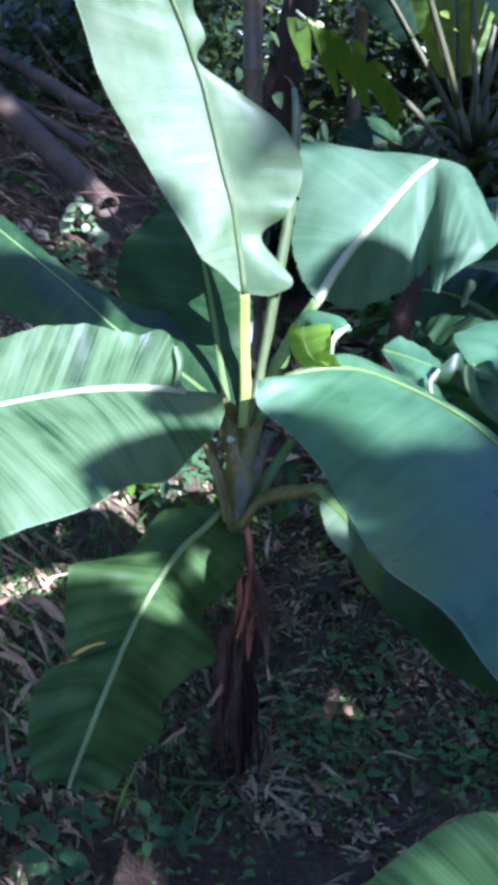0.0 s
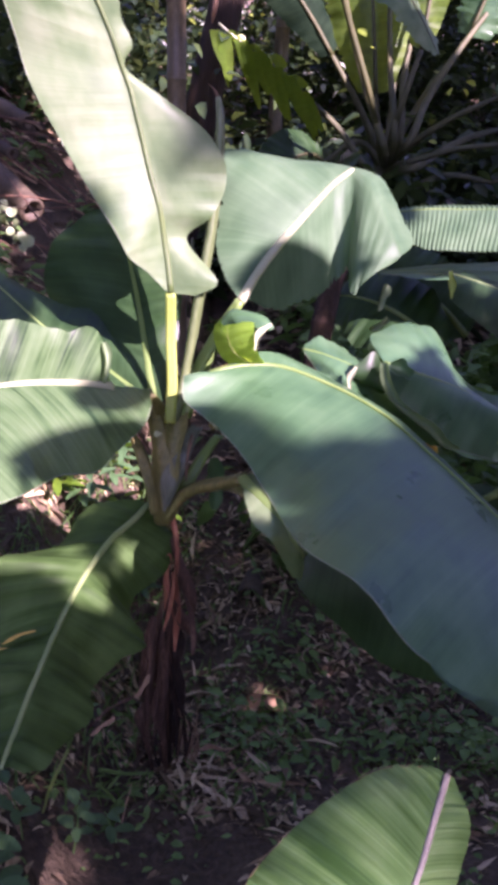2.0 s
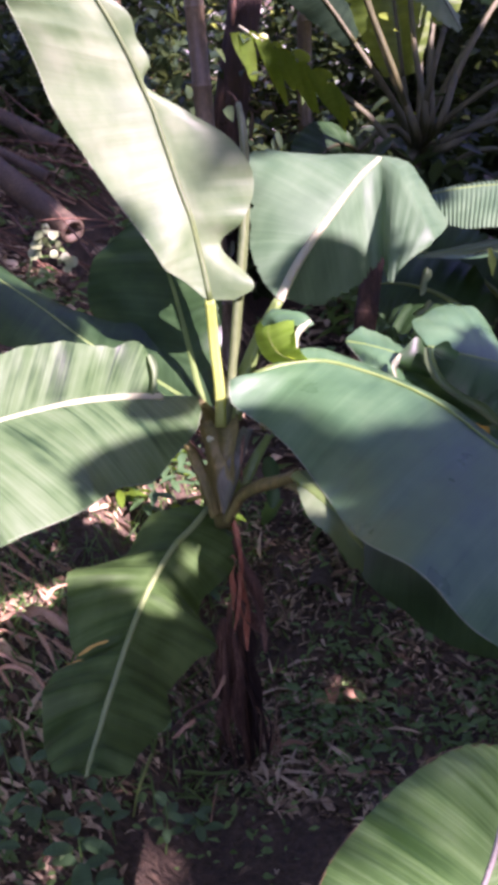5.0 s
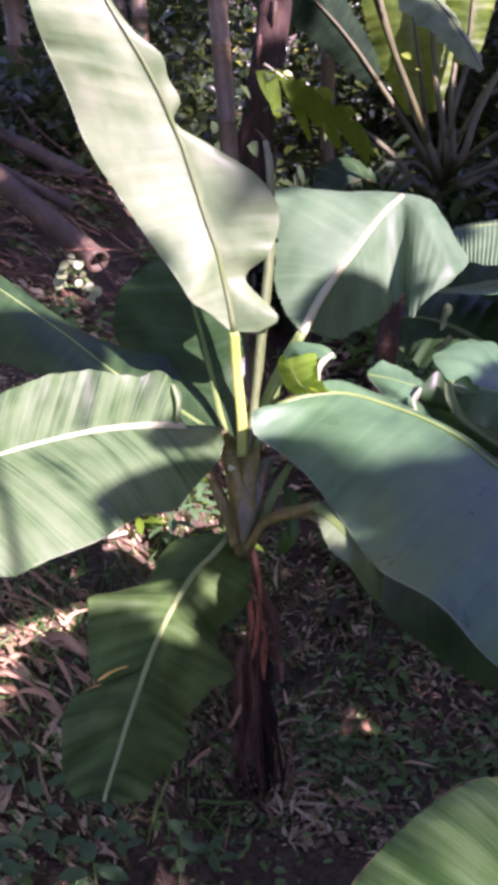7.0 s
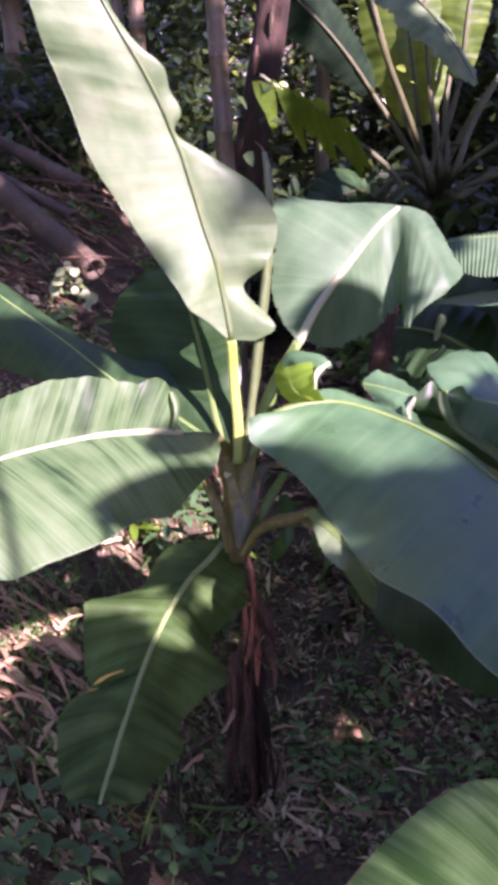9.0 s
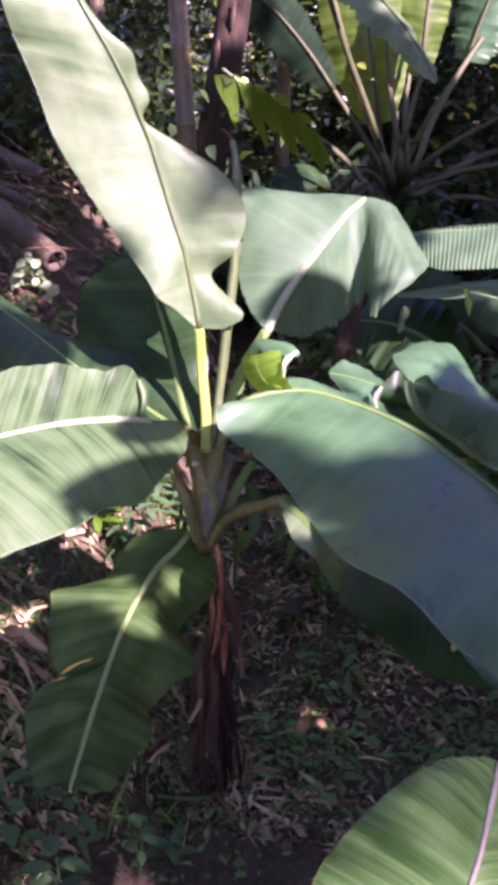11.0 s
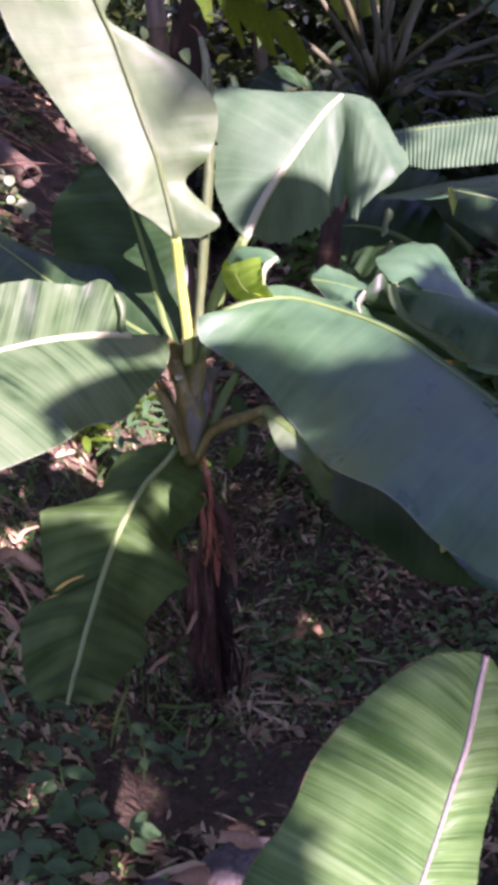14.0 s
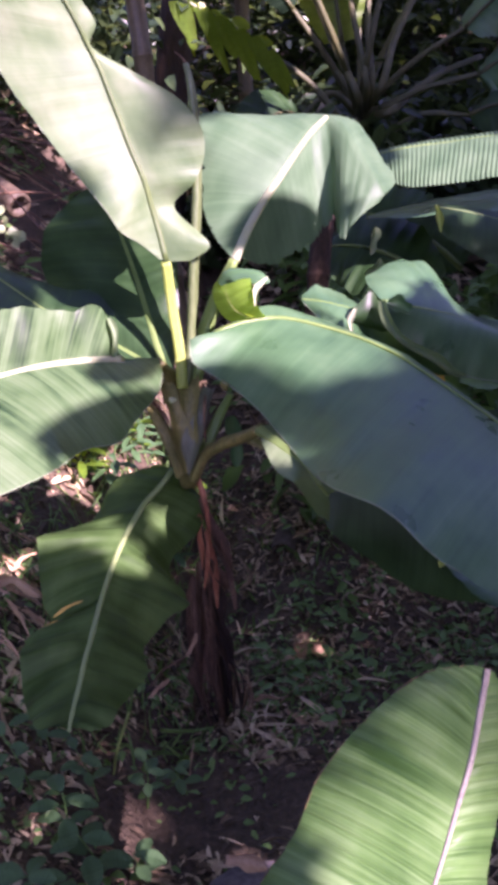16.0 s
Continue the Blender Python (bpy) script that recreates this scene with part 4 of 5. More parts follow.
pipe("bamboo_log", (0.064, 2.704, 0.121), (0.114, 3.204, 0.001), 0.042, 0.004, LOGM, "dark open end of a buried bamboo pipe", "log", "fallen bamboo")

# ---- forest behind ----


def thicket(name, n, box, size, mat, label, flat=0.7, clumps=60, spread=0.25):
    """Leafy growth in a box, gathered in uneven clumps."""
    lo, hi = np.array(box[0]), np.array(box[1])
    c = rng.uniform(lo, hi, (clumps, 3))
    p = c[rng.integers(0, clumps, n)] + rng.normal(0, spread, (n, 3)) * np.array([1, 1, 0.8])
    keep = p[:, 2] > height(p[:, 0], p[:, 1])
    p = p[keep]
    n = len(p)
    ln = rng.uniform(0.6, 1.4, n) * size
    return tagged(new(name, leaflets(name, p, directions(n, flat), directions(n, 0.6) * 0.6 + [0, 0, 1], ln, ln * rng.uniform(0.35, 0.6, n), mat)), label, "foliage", kind="stuff")


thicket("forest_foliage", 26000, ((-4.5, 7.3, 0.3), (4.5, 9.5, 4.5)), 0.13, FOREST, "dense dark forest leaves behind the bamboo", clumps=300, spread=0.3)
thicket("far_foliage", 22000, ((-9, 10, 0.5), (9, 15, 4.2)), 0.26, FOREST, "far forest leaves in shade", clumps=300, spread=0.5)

# ---- leaf masses added on the sunny side, out of view, to shade the gully ----
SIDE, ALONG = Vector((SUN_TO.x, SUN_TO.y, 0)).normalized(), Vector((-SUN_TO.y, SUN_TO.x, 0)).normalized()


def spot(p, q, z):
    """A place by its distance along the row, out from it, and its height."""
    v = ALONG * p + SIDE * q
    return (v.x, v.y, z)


def shade_screen(n=240000):
    """Unseen leaf screen, taller towards the back; its outline and gaps shape the shade."""
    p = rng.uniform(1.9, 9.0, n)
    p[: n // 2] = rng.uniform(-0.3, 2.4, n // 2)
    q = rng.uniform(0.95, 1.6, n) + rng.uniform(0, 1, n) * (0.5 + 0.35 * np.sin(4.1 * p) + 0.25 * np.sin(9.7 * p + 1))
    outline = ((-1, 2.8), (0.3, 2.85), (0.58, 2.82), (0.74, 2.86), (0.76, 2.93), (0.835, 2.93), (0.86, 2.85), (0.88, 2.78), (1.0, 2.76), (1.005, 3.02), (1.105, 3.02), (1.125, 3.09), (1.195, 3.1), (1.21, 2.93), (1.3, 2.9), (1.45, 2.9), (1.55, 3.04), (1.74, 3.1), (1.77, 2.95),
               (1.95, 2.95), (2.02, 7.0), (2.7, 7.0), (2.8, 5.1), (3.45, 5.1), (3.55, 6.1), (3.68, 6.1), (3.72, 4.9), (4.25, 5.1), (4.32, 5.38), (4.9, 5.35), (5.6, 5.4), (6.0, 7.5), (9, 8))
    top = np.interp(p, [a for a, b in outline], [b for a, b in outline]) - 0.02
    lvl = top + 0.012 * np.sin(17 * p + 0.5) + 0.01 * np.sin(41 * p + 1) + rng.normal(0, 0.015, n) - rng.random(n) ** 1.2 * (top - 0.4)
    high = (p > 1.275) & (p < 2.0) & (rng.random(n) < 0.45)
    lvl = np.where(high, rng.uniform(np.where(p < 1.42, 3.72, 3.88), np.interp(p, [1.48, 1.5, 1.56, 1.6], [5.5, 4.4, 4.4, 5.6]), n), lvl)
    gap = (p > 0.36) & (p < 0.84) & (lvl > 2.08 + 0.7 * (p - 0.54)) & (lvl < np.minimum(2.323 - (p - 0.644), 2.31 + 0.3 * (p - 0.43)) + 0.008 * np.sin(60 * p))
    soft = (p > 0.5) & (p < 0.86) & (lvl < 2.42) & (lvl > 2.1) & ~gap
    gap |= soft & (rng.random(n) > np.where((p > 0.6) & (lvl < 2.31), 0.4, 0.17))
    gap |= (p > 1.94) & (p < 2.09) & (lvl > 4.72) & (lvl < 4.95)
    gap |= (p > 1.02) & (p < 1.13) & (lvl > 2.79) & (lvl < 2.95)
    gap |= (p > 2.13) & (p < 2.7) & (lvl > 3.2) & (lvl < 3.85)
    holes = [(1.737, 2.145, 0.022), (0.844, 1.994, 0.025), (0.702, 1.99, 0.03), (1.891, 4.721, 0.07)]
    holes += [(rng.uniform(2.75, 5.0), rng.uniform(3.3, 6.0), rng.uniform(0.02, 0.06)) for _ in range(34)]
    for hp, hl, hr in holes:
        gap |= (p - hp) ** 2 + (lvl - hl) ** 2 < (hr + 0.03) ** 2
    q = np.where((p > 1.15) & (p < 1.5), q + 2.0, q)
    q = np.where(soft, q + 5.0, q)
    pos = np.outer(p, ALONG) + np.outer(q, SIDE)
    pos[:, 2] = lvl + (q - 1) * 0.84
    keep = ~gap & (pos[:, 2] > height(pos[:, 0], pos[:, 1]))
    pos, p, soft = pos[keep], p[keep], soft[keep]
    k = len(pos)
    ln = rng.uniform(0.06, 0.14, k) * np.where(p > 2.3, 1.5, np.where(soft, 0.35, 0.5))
    return tagged(new("shade_screen", leaflets("shade_screen", pos, directions(k, 0.6), directions(k, 0.5) * 0.6 + [0, 0, 1], ln, ln * 0.5, FOREST)), "unseen leaf screen added beside the gully to cast shade", "shrub", kind="stuff")


shade_screen()


def uphill_screen(n=14000):
    """Tall unseen growth added on the uphill side to block sky light."""
    an = np.radians(rng.uniform(140, 205, n))
    r = rng.uniform(4.2, 6.5, n)
    pos = np.c_[r * np.cos(an), 1.5 + r * np.sin(an), rng.uniform(0.2, 9.5, n)]
    pos = pos[pos[:, 2] > height(pos[:, 0], pos[:, 1])]
    k = len(pos)
    ln = rng.uniform(0.2, 0.45, k)
    return tagged(new("uphill_screen_leaves", leaflets("uphill_screen_leaves", pos, directions(k, 0.6), directions(k, 0.5) * 0.6 + [0, 0, 1], ln, ln * 0.5, FOREST)), "unseen tall leaf mass added uphill to block sky light", "foliage", kind="stuff")


uphill_screen()


def sky_screen(n=7000):
    """Unseen boughs added high overhead to dim the sky, in clumps with gaps."""
    c = np.c_[rng.uniform(-3.5, 3.2, 60), rng.uniform(-0.8, 4.2, 60), rng.uniform(6.8, 8.4, 60)]
    pos = c[rng.integers(0, 60, n)] + rng.normal(0, 0.5, (n, 3)) * np.array([1, 1, 0.4])
    ln = rng.uniform(0.12, 0.3, n)
    return tagged(new("sky_screen", leaflets("sky_screen", pos, directions(n, 0.3), directions(n, 0.4) * 0.5 + [0, 0, 1], ln, ln * 0.5, FOREST)), "unseen leafy boughs added overhead to dim the sky", "foliage", kind="stuff")


sky_screen()


def undergrowth(n=30000):
    """Knee-high growth over the rest of the forest floor, in patches."""
    c = np.c_[rng.uniform(-9, 9, 900), rng.uniform(-7, 14, 900)]
    c = c[~((np.abs(c[:, 0] + 0.1) < 1.7) & (c[:, 1] > -0.8) & (c[:, 1] < 5.0))]
    xy = c[rng.integers(0, len(c), n)] + rng.normal(0, 0.28, (n, 2))
    xy = xy[~((np.abs(xy[:, 0]) < 0.9) & (np.abs(xy[:, 1]) < 0.9))]
    k = len(xy)
    z = height(xy[:, 0], xy[:, 1]) + rng.random(k) ** 1.5 * 0.45
    ln = rng.uniform(0.07, 0.2, k)
    return tagged(new("undergrowth", leaflets("undergrowth", np.c_[xy, z], directions(k, 0.4), directions(k, 0.4) * 0.5 + [0, 0, 1], ln, ln * 0.45, FOREST)), "low leafy undergrowth on the forest floor", "foliage", kind="stuff")


undergrowth()
# Two plants added out of view to hold the shadow-casting leaves.
tall = thing("banana_plant", *spot(0.42, 1.25, 0.3), "unseen banana plant added to carry shadow-casting leaves", "plant")
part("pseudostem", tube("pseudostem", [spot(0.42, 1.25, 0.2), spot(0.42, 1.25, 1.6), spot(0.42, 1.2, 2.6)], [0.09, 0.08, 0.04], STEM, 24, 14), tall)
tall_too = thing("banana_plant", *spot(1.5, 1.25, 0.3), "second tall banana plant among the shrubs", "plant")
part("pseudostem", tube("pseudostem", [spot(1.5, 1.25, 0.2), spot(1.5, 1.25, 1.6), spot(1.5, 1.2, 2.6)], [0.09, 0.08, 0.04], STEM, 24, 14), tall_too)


def arching(parent, start, end, w, lift, mat, hint, label, seed):
    """A plain arching banana leaf from start to end."""
    a, tip = np.asarray(start, float), np.asarray(end, float)
    rows = []
    for s in np.linspace(0, 1, 7):
        ww = w * math.sin(math.pi * (0.06 + 0.9 * s)) ** 0.6
        rows.append((*(a + (tip - a) * s + np.array([0, 0, lift * 4 * s * (1 - s)])), ww, -12, 0.02, ww, -12, 0.02))
    ob = part("leaf", blade("leaf", rows, hint, 1, mat, 50, 6, 0.1, 0.012, 4, seed, 0.04), parent, label)
    part("midrib", tube("midrib", [r[:3] for r in rows], list(np.linspace(0.012, 0.002, 7)), RIB, 24, 8), ob)


# Unseen leaves turned to the sun, placed for the shadows they cast.
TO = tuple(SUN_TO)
CASTER = "unseen leaf added to cast a shadow"
arching(tall, spot(1.19, 0.8, 2.965), spot(0.76, 0.8, 2.975), 0.062, 0.0, BLADE, TO, CASTER, 21)
arching(tall, spot(1.19, 0.82, 3.115), spot(0.97, 0.82, 3.135), 0.045, 0.0, BLADE, TO, "narrow unseen leaf added to cast a shadow", 24)
arching(tall_too, spot(1.34, 0.85, 3.31), spot(1.61, 0.85, 3.275), 0.086, 0.0, BLADE, TO, CASTER, 22)
arching(tall, spot(1.13, 0.95, 3.66), spot(0.70, 0.95, 3.68), 0.14, 0.0, BLADE, TO, CASTER, 23)
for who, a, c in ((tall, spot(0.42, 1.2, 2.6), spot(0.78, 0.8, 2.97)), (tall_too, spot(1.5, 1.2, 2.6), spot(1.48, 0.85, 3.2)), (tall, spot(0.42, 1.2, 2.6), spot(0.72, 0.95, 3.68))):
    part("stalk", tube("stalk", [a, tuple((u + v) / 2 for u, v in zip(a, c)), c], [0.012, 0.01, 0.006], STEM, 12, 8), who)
SHADY = "big dark leaf in the shade"
arching(right, (0.608, 2.775, 1.04), (0.276, 3.036, 1.124), 0.16, 0.05, SHADED, (0, -0.8, 0.6), SHADY, 31)
arching(right, (0.75, 3.087, 0.999), (0.418, 3.378, 1.149), 0.15, 0.05, SHADED, (0, -0.9, 0.4), SHADY, 32)
arching(right, (0.709, 2.242, 0.843), (0.32, 2.189, 0.493), 0.14, 0.03, SHADED, (0, -0.4, 0.9), SHADY, 33)
thicket("gully_shrub", 2600, ((0.25, 2.9, 0.15), (2.2, 4.6, 0.7)), 0.13, HERB, "dark broad-leaved undergrowth in the gully", clumps=70, spread=0.12)
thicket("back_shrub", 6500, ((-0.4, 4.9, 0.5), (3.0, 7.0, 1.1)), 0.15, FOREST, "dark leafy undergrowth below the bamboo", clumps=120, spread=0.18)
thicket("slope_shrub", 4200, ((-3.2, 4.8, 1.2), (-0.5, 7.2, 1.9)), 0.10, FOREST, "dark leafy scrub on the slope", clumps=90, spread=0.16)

# Sun flecks and white glints in the forest, painted as bright leaf colours.
GLINT = grainy("sun_tint_leaf", [(0.3, (0.16, 0.24, 0.03)), (0.7, (0.32, 0.40, 0.08))], 8, 60, 0.35, 0.2, (1, 1, 1), 0.002, (0.5, 0.6, 0.06), island=0.5)
GLINT_WHITE = grainy("glint_tint_leaf", [(0.3, (0.17, 0.21, 0.16)), (0.7, (0.34, 0.37, 0.31))], 8, 60, 0.3, 0.2, (1, 1, 1), 0.002, island=0.5)
thicket("sun_tint_leaves", 260, ((-1.6, 5.6, 1.0), (2.0, 7.2, 2.8)), 0.07, GLINT, "scattered forest leaves coloured yellow-green as if sunlit", clumps=40, spread=0.14)
thicket("glint_tint_leaves", 1700, ((-2.6, 6.6, 1.4), (0.6, 8.0, 3.4)), 0.055, GLINT_WHITE, "glossy leaves coloured pale as glints behind the bamboo", clumps=50, spread=0.2)

# ---- the second banana plant, farther back ----
back = thing("banana_plant", 0.33, 5.0, float(height(0.33, 5.0)), "larger banana plant in the shade of the forest", "plant")
HEART = (0.707, 5.605, 1.187)
part("pseudostem", tube("pseudostem", [(0.285, 4.625, 0.275), (0.355, 4.824, 0.464), (0.511, 5.167, 0.725), HEART], [0.075, 0.068, 0.06, 0.04], LOGM, 30, 14, 0, (0, 1, 0)), back, "grey-brown banana stem")


def far_leaf(points, end, w, mat, rib_mat, hint=(0, -0.6, 0.8), label="", torn=0.0, seed=1, thick=0.016):
    """A stalk from the heart of the plant, and the blade that it carries on to end."""
    stalk = [HEART, *points]
    tip = np.asarray(end, float)
    a = np.asarray(stalk[-1], float)
    rows = []
    for s in np.linspace(0, 1, 7):
        p = a + (tip - a) * s + np.array([0, 0, 0.12 * 4 * s * (1 - s)])
        ww = w * math.sin(math.pi * (0.08 + 0.9 * s)) ** 0.7
        rows.append((*p, ww, -25, 0.02, ww, -25, 0.02))
    ob = part("leaf", blade("leaf", rows, hint, 1, mat, 90, 6, 0.1, 0.01, 3, seed, torn, 0.004, 0.05), back, label)
    part("stalk", tube("stalk", stalk, list(np.linspace(thick * 1.6, thick * 0.8, len(stalk))), rib_mat, 24, 10, 0.4, hint), ob)
    part("midrib", tube("midrib", [r[:3] for r in rows], list(np.linspace(thick * 0.8, 0.002, 7)), rib_mat, 24, 8), ob)


torn = part("leaf", tube("leaf", [HEART, (0.557, 5.155, 1.239), (0.385, 5.149, 1.439), (0.247, 5.108, 1.549), (0.083, 5.064, 1.658), (-0.090, 5.025, 1.780), (-0.257, 4.984, 1.899)], [0.024, 0.02, 0.017, 0.014, 0.012, 0.009, 0.005], PETIOLE, 40, 10, 0.4, (0.2, -0.8, 0.5)), back, "yellow-green leaf torn into hanging lobes")
# Sunlight on the midrib's end, put in as a paler tube over it.
part("midrib", tube("midrib", [(0.083, 5.064, 1.658), (-0.257, 4.984, 1.899)], [0.0125, 0.006], PALE_RIB, 12, 8), torn, "end of the midrib coloured pale as if lit")
TORN = np.array([(0.228, 5.016, 1.569), (-0.280, 4.969, 1.868)])
for k in range(19):
    s0 = 0.04 + 0.95 * k / 18
    a = TORN[0] + (TORN[1] - TORN[0]) * s0 + np.array([0, 0, 0.05 * math.sin(3.1 * s0)])
    front = k % 4 != 3
    ln = (0.27 - 0.16 * abs(s0 - 0.5)) * (1 if front else 0.55) * (0.75 + 0.5 * ((k * 7) % 5) / 4)
    d = np.array([0.42 - 0.3 * s0 + 0.12 * math.sin(5 * k), -0.3 if front else 0.5, -0.85 if front else 0.1])
    rows = []
    for q in np.linspace(0, 1, 6):
        w = 0.030 * (1 + 0.45 * math.sin(k * 2.1)) * math.sin(math.pi * (0.3 + 0.66 * q)) ** 0.6
        rows.append((*(a + d * ln * q + np.array([0.03 * q * q, 0.02 * math.sin(k) * q, -0.03 * q * q])), w, 14, 0.0, w, -10, 0.0))
    part("lobe", blade("lobe", rows, (0.3, -0.9, 0.2), 1, TORN_BLADE, 16, 3, 0.05, 0.001, 2, 200 + k, 0, 0.0), torn)
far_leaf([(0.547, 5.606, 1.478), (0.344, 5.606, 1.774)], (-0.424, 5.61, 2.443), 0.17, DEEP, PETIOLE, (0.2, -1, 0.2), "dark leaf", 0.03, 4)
far_leaf([(0.64, 5.717, 1.466), (0.63, 5.762, 1.574)], (0.447, 6.085, 2.627), 0.3, OLIVE, PETIOLE, (0, -1, 0.2), "broad upright olive leaf", 0.04, 5)
far_leaf([(0.743, 5.856, 1.516), (0.729, 6.014, 1.892)], (0.695, 6.58, 2.975), 0.34, SHADED, PETIOLE, (0, -1, 0.3), "upright leaf", 0.1, 6)
far_leaf([(0.838, 5.823, 1.42), (0.973, 5.925, 1.635), (1.176, 6.058, 1.911)], (1.521, 6.247, 2.547), 0.3, BLADE, PETIOLE, (-0.4, -0.8, 0.4), "leaning leaf", 0.2, 7)
far_leaf([(0.84, 5.666, 1.306), (1.037, 5.64, 1.464), (1.306, 5.616, 1.614)], (1.997, 5.56, 1.863), 0.3, BLADE, PETIOLE, (-0.2, -0.6, 0.8), "leaning leaf", 0.1, 8)
far_leaf([(0.808, 5.522, 1.229), (1.05, 5.473, 1.325), (1.345, 5.414, 1.387)], (1.958, 5.236, 1.364), 0.3, BLADE, PETIOLE, (-0.2, -0.6, 0.8), "leaning leaf", 0.1, 9)
far_leaf([(0.842, 5.371, 1.124), (0.999, 5.31, 1.208), (1.258, 5.219, 1.201)], (1.771, 4.98, 1.053), 0.25, SHADED, PETIOLE, (-0.2, -0.6, 0.8), "drooping leaf", 0.1, 10)
far_leaf([(0.603, 5.324, 1.472), (0.369, 5.211, 2.017), (0.246, 5.114, 2.326)], (0.75, 4.516, 1.847), 0.17, TENDER, PETIOLE, (0.5, -0.6, 0.8), "pale leaf bent over with a toothed edge", 0.12, 11)
far_leaf([(0.726, 5.358, 1.524), (0.82, 5.501, 1.832)], (0.899, 5.688, 2.498), 0.16, OLIVE, PETIOLE, (0.1, -1, 0.1), "upright yellow-green leaf", 0.04, 14)
far_leaf([(0.547, 5.542, 1.327), (0.345, 5.374, 1.226)], (0.025, 5.062, 1.065), 0.2, SHADED, PETIOLE, (0.2, -0.8, 0.4), "low leaf in shade", 0.05, 12)

for pts, r in (
    ([HEART, (0.655, 5.261, 1.336), (0.542, 5.482, 1.617), (0.409, 5.757, 2.028), (0.320, 6.016, 2.393)], 0.02),
    ([HEART, (0.714, 5.330, 1.357), (0.675, 5.595, 1.726), (0.656, 5.882, 2.139), (0.652, 6.124, 2.446)], 0.017),
    ([HEART, (0.746, 5.384, 1.350), (0.761, 5.630, 1.662), (0.825, 5.898, 2.014), (0.890, 6.172, 2.381)], 0.018),
    ([HEART, (0.801, 5.440, 1.342), (0.913, 5.656, 1.564), (1.112, 5.909, 1.853), (1.334, 6.155, 2.122)], 0.02),
    ([HEART, (0.856, 5.445, 1.216), (1.002, 5.599, 1.287), (1.220, 5.766, 1.374), (1.480, 5.924, 1.432)], 0.021),
    ([HEART, (0.670, 5.509, 1.275), (0.501, 5.725, 1.556), (0.259, 5.953, 1.882), (-0.010, 6.137, 2.110)], 0.014),
):
    part("stalk", tube("stalk", pts, list(np.linspace(r * 1.3, r * 0.7, len(pts))), PETIOLE, 24, 10, 0.4, (0.1, -0.9, 0.3)), back, "olive-brown leaf stalk")

# ---- on the ground ----


def scatter(n, x0, x1, y0, y1):
    x, y = rng.uniform(x0, x1, n), rng.uniform(y0, y1, n)
    return x, y


def litter(name, n, area, length, width, mat, label, category, tilt=0.25, lift=0.006, steep=0.0):
    x, y = scatter(n * 2, *area)
    thick = np.array([noise.noise((2.6 * u, 2.6 * v, 1.7)) + 0.5 * noise.noise((7 * u, 7 * v, 4.2)) for u, v in zip(x, y)])
    best = np.argsort(thick + rng.normal(0, 0.2, 2 * n))[:n]
    x, y = x[best], y[best]
    z = height(x, y) + np.abs(rng.normal(0, lift, n)) + 0.004
    d = directions(n, tilt)
    u = rng.normal(0, 0.35, (n, 3)) + [0, 0, 1]
    e = 0.05
    d[:, 2] += (height(x + e * d[:, 0], y + e * d[:, 1]) - height(x, y)) / e
    ln = np.exp(rng.normal(-0.1, 0.33, n)) * length
    return tagged(new(name, leaflets(name, np.c_[x, y, z], d, u, ln, ln * rng.uniform(*width, n), mat, 0.45, 0.25)), label, category, kind="stuff")


litter("dead_leaves", 16000, (-1.6, 1.6, 0.7, 4.0), 0.04, (0.12, 0.45), LITTER, "thick litter of dead grey-brown leaves", "leaf litter")
litter("bamboo_litter", 4200, (-1.6, 1.6, 0.7, 4.0), 0.085, (0.06, 0.14), LITTER, "long dry bamboo leaves on the soil", "leaf litter", 0.3, 0.012)
litter("far_litter", 9000, (-7, 7, -5.0, 0.3), 0.12, (0.1, 0.4), LITTER, "dead leaves strewn over the forest floor", "leaf litter", 0.3, 0.02)
litter("slope_litter", 9000, (-4.5, 3.5, 3.5, 8.0), 0.12, (0.1, 0.4), LITTER, "dead leaves on the slope", "leaf litter", 0.3, 0.02)


def groundcover(name, n, area, size, high, mat, label, clumps):
    """Low creeping herbs: small leaves on short stems, in patches."""
    cx, cy = scatter(clumps, *area)
    k = rng.integers(0, clumps, n)
    x, y = cx[k] + rng.normal(0, 0.07, n), cy[k] + rng.normal(0, 0.07, n)
    z = height(x, y) + rng.uniform(0.005, high, n)
    ln = rng.uniform(0.5, 1.4, n) * size
    return tagged(new(name, leaflets(name, np.c_[x, y, z], directions(n, 0.35), rng.normal(0, 0.3, (n, 3)) + [0, 0, 1], ln, ln * rng.uniform(0.35, 0.65, n), mat, 0.2, 0.2)), label, "herbs", kind="stuff")


groundcover("ground_herbs", 3600, (-1.2, 1.4, 1.0, 3.4), 0.024, 0.05, HERB, "low green herbs creeping over the soil", 150)
groundcover("slope_herbs", 3000, (-3.5, 3.0, 3.4, 7.0), 0.07, 0.12, HERB, "low herbs on the slope", 90)
groundcover("gully_herbs", 900, (0.0, 1.3, 1.9, 3.2), 0.04, 0.09, HERB, "dark herbs in the gully", 45)


def grass(name, n, area, tall, mat, label):
    x, y = scatter(n, *area)
    d = directions(n, 0.3) * 0.6 + [0, 0, 0.7]
    ln = rng.uniform(0.4, 1.3, n) * tall
    return tagged(new(name, leaflets(name, np.c_[x, y, height(x, y)], d, rng.normal(0, 1, (n, 3)), ln, np.full(n, 0.005) + 0.004 * rng.random(n), mat, 0.2, 0.35)), label, "grass", kind="stuff")


grass("grass", 1500, (-1.0, -0.2, 1.5, 3.2), 0.09, HERB, "thin grass on the bank")
grass("grass_gully", 700, (-0.2, 1.0, 1.6, 3.0), 0.06, HERB, "thin grass in the gully")


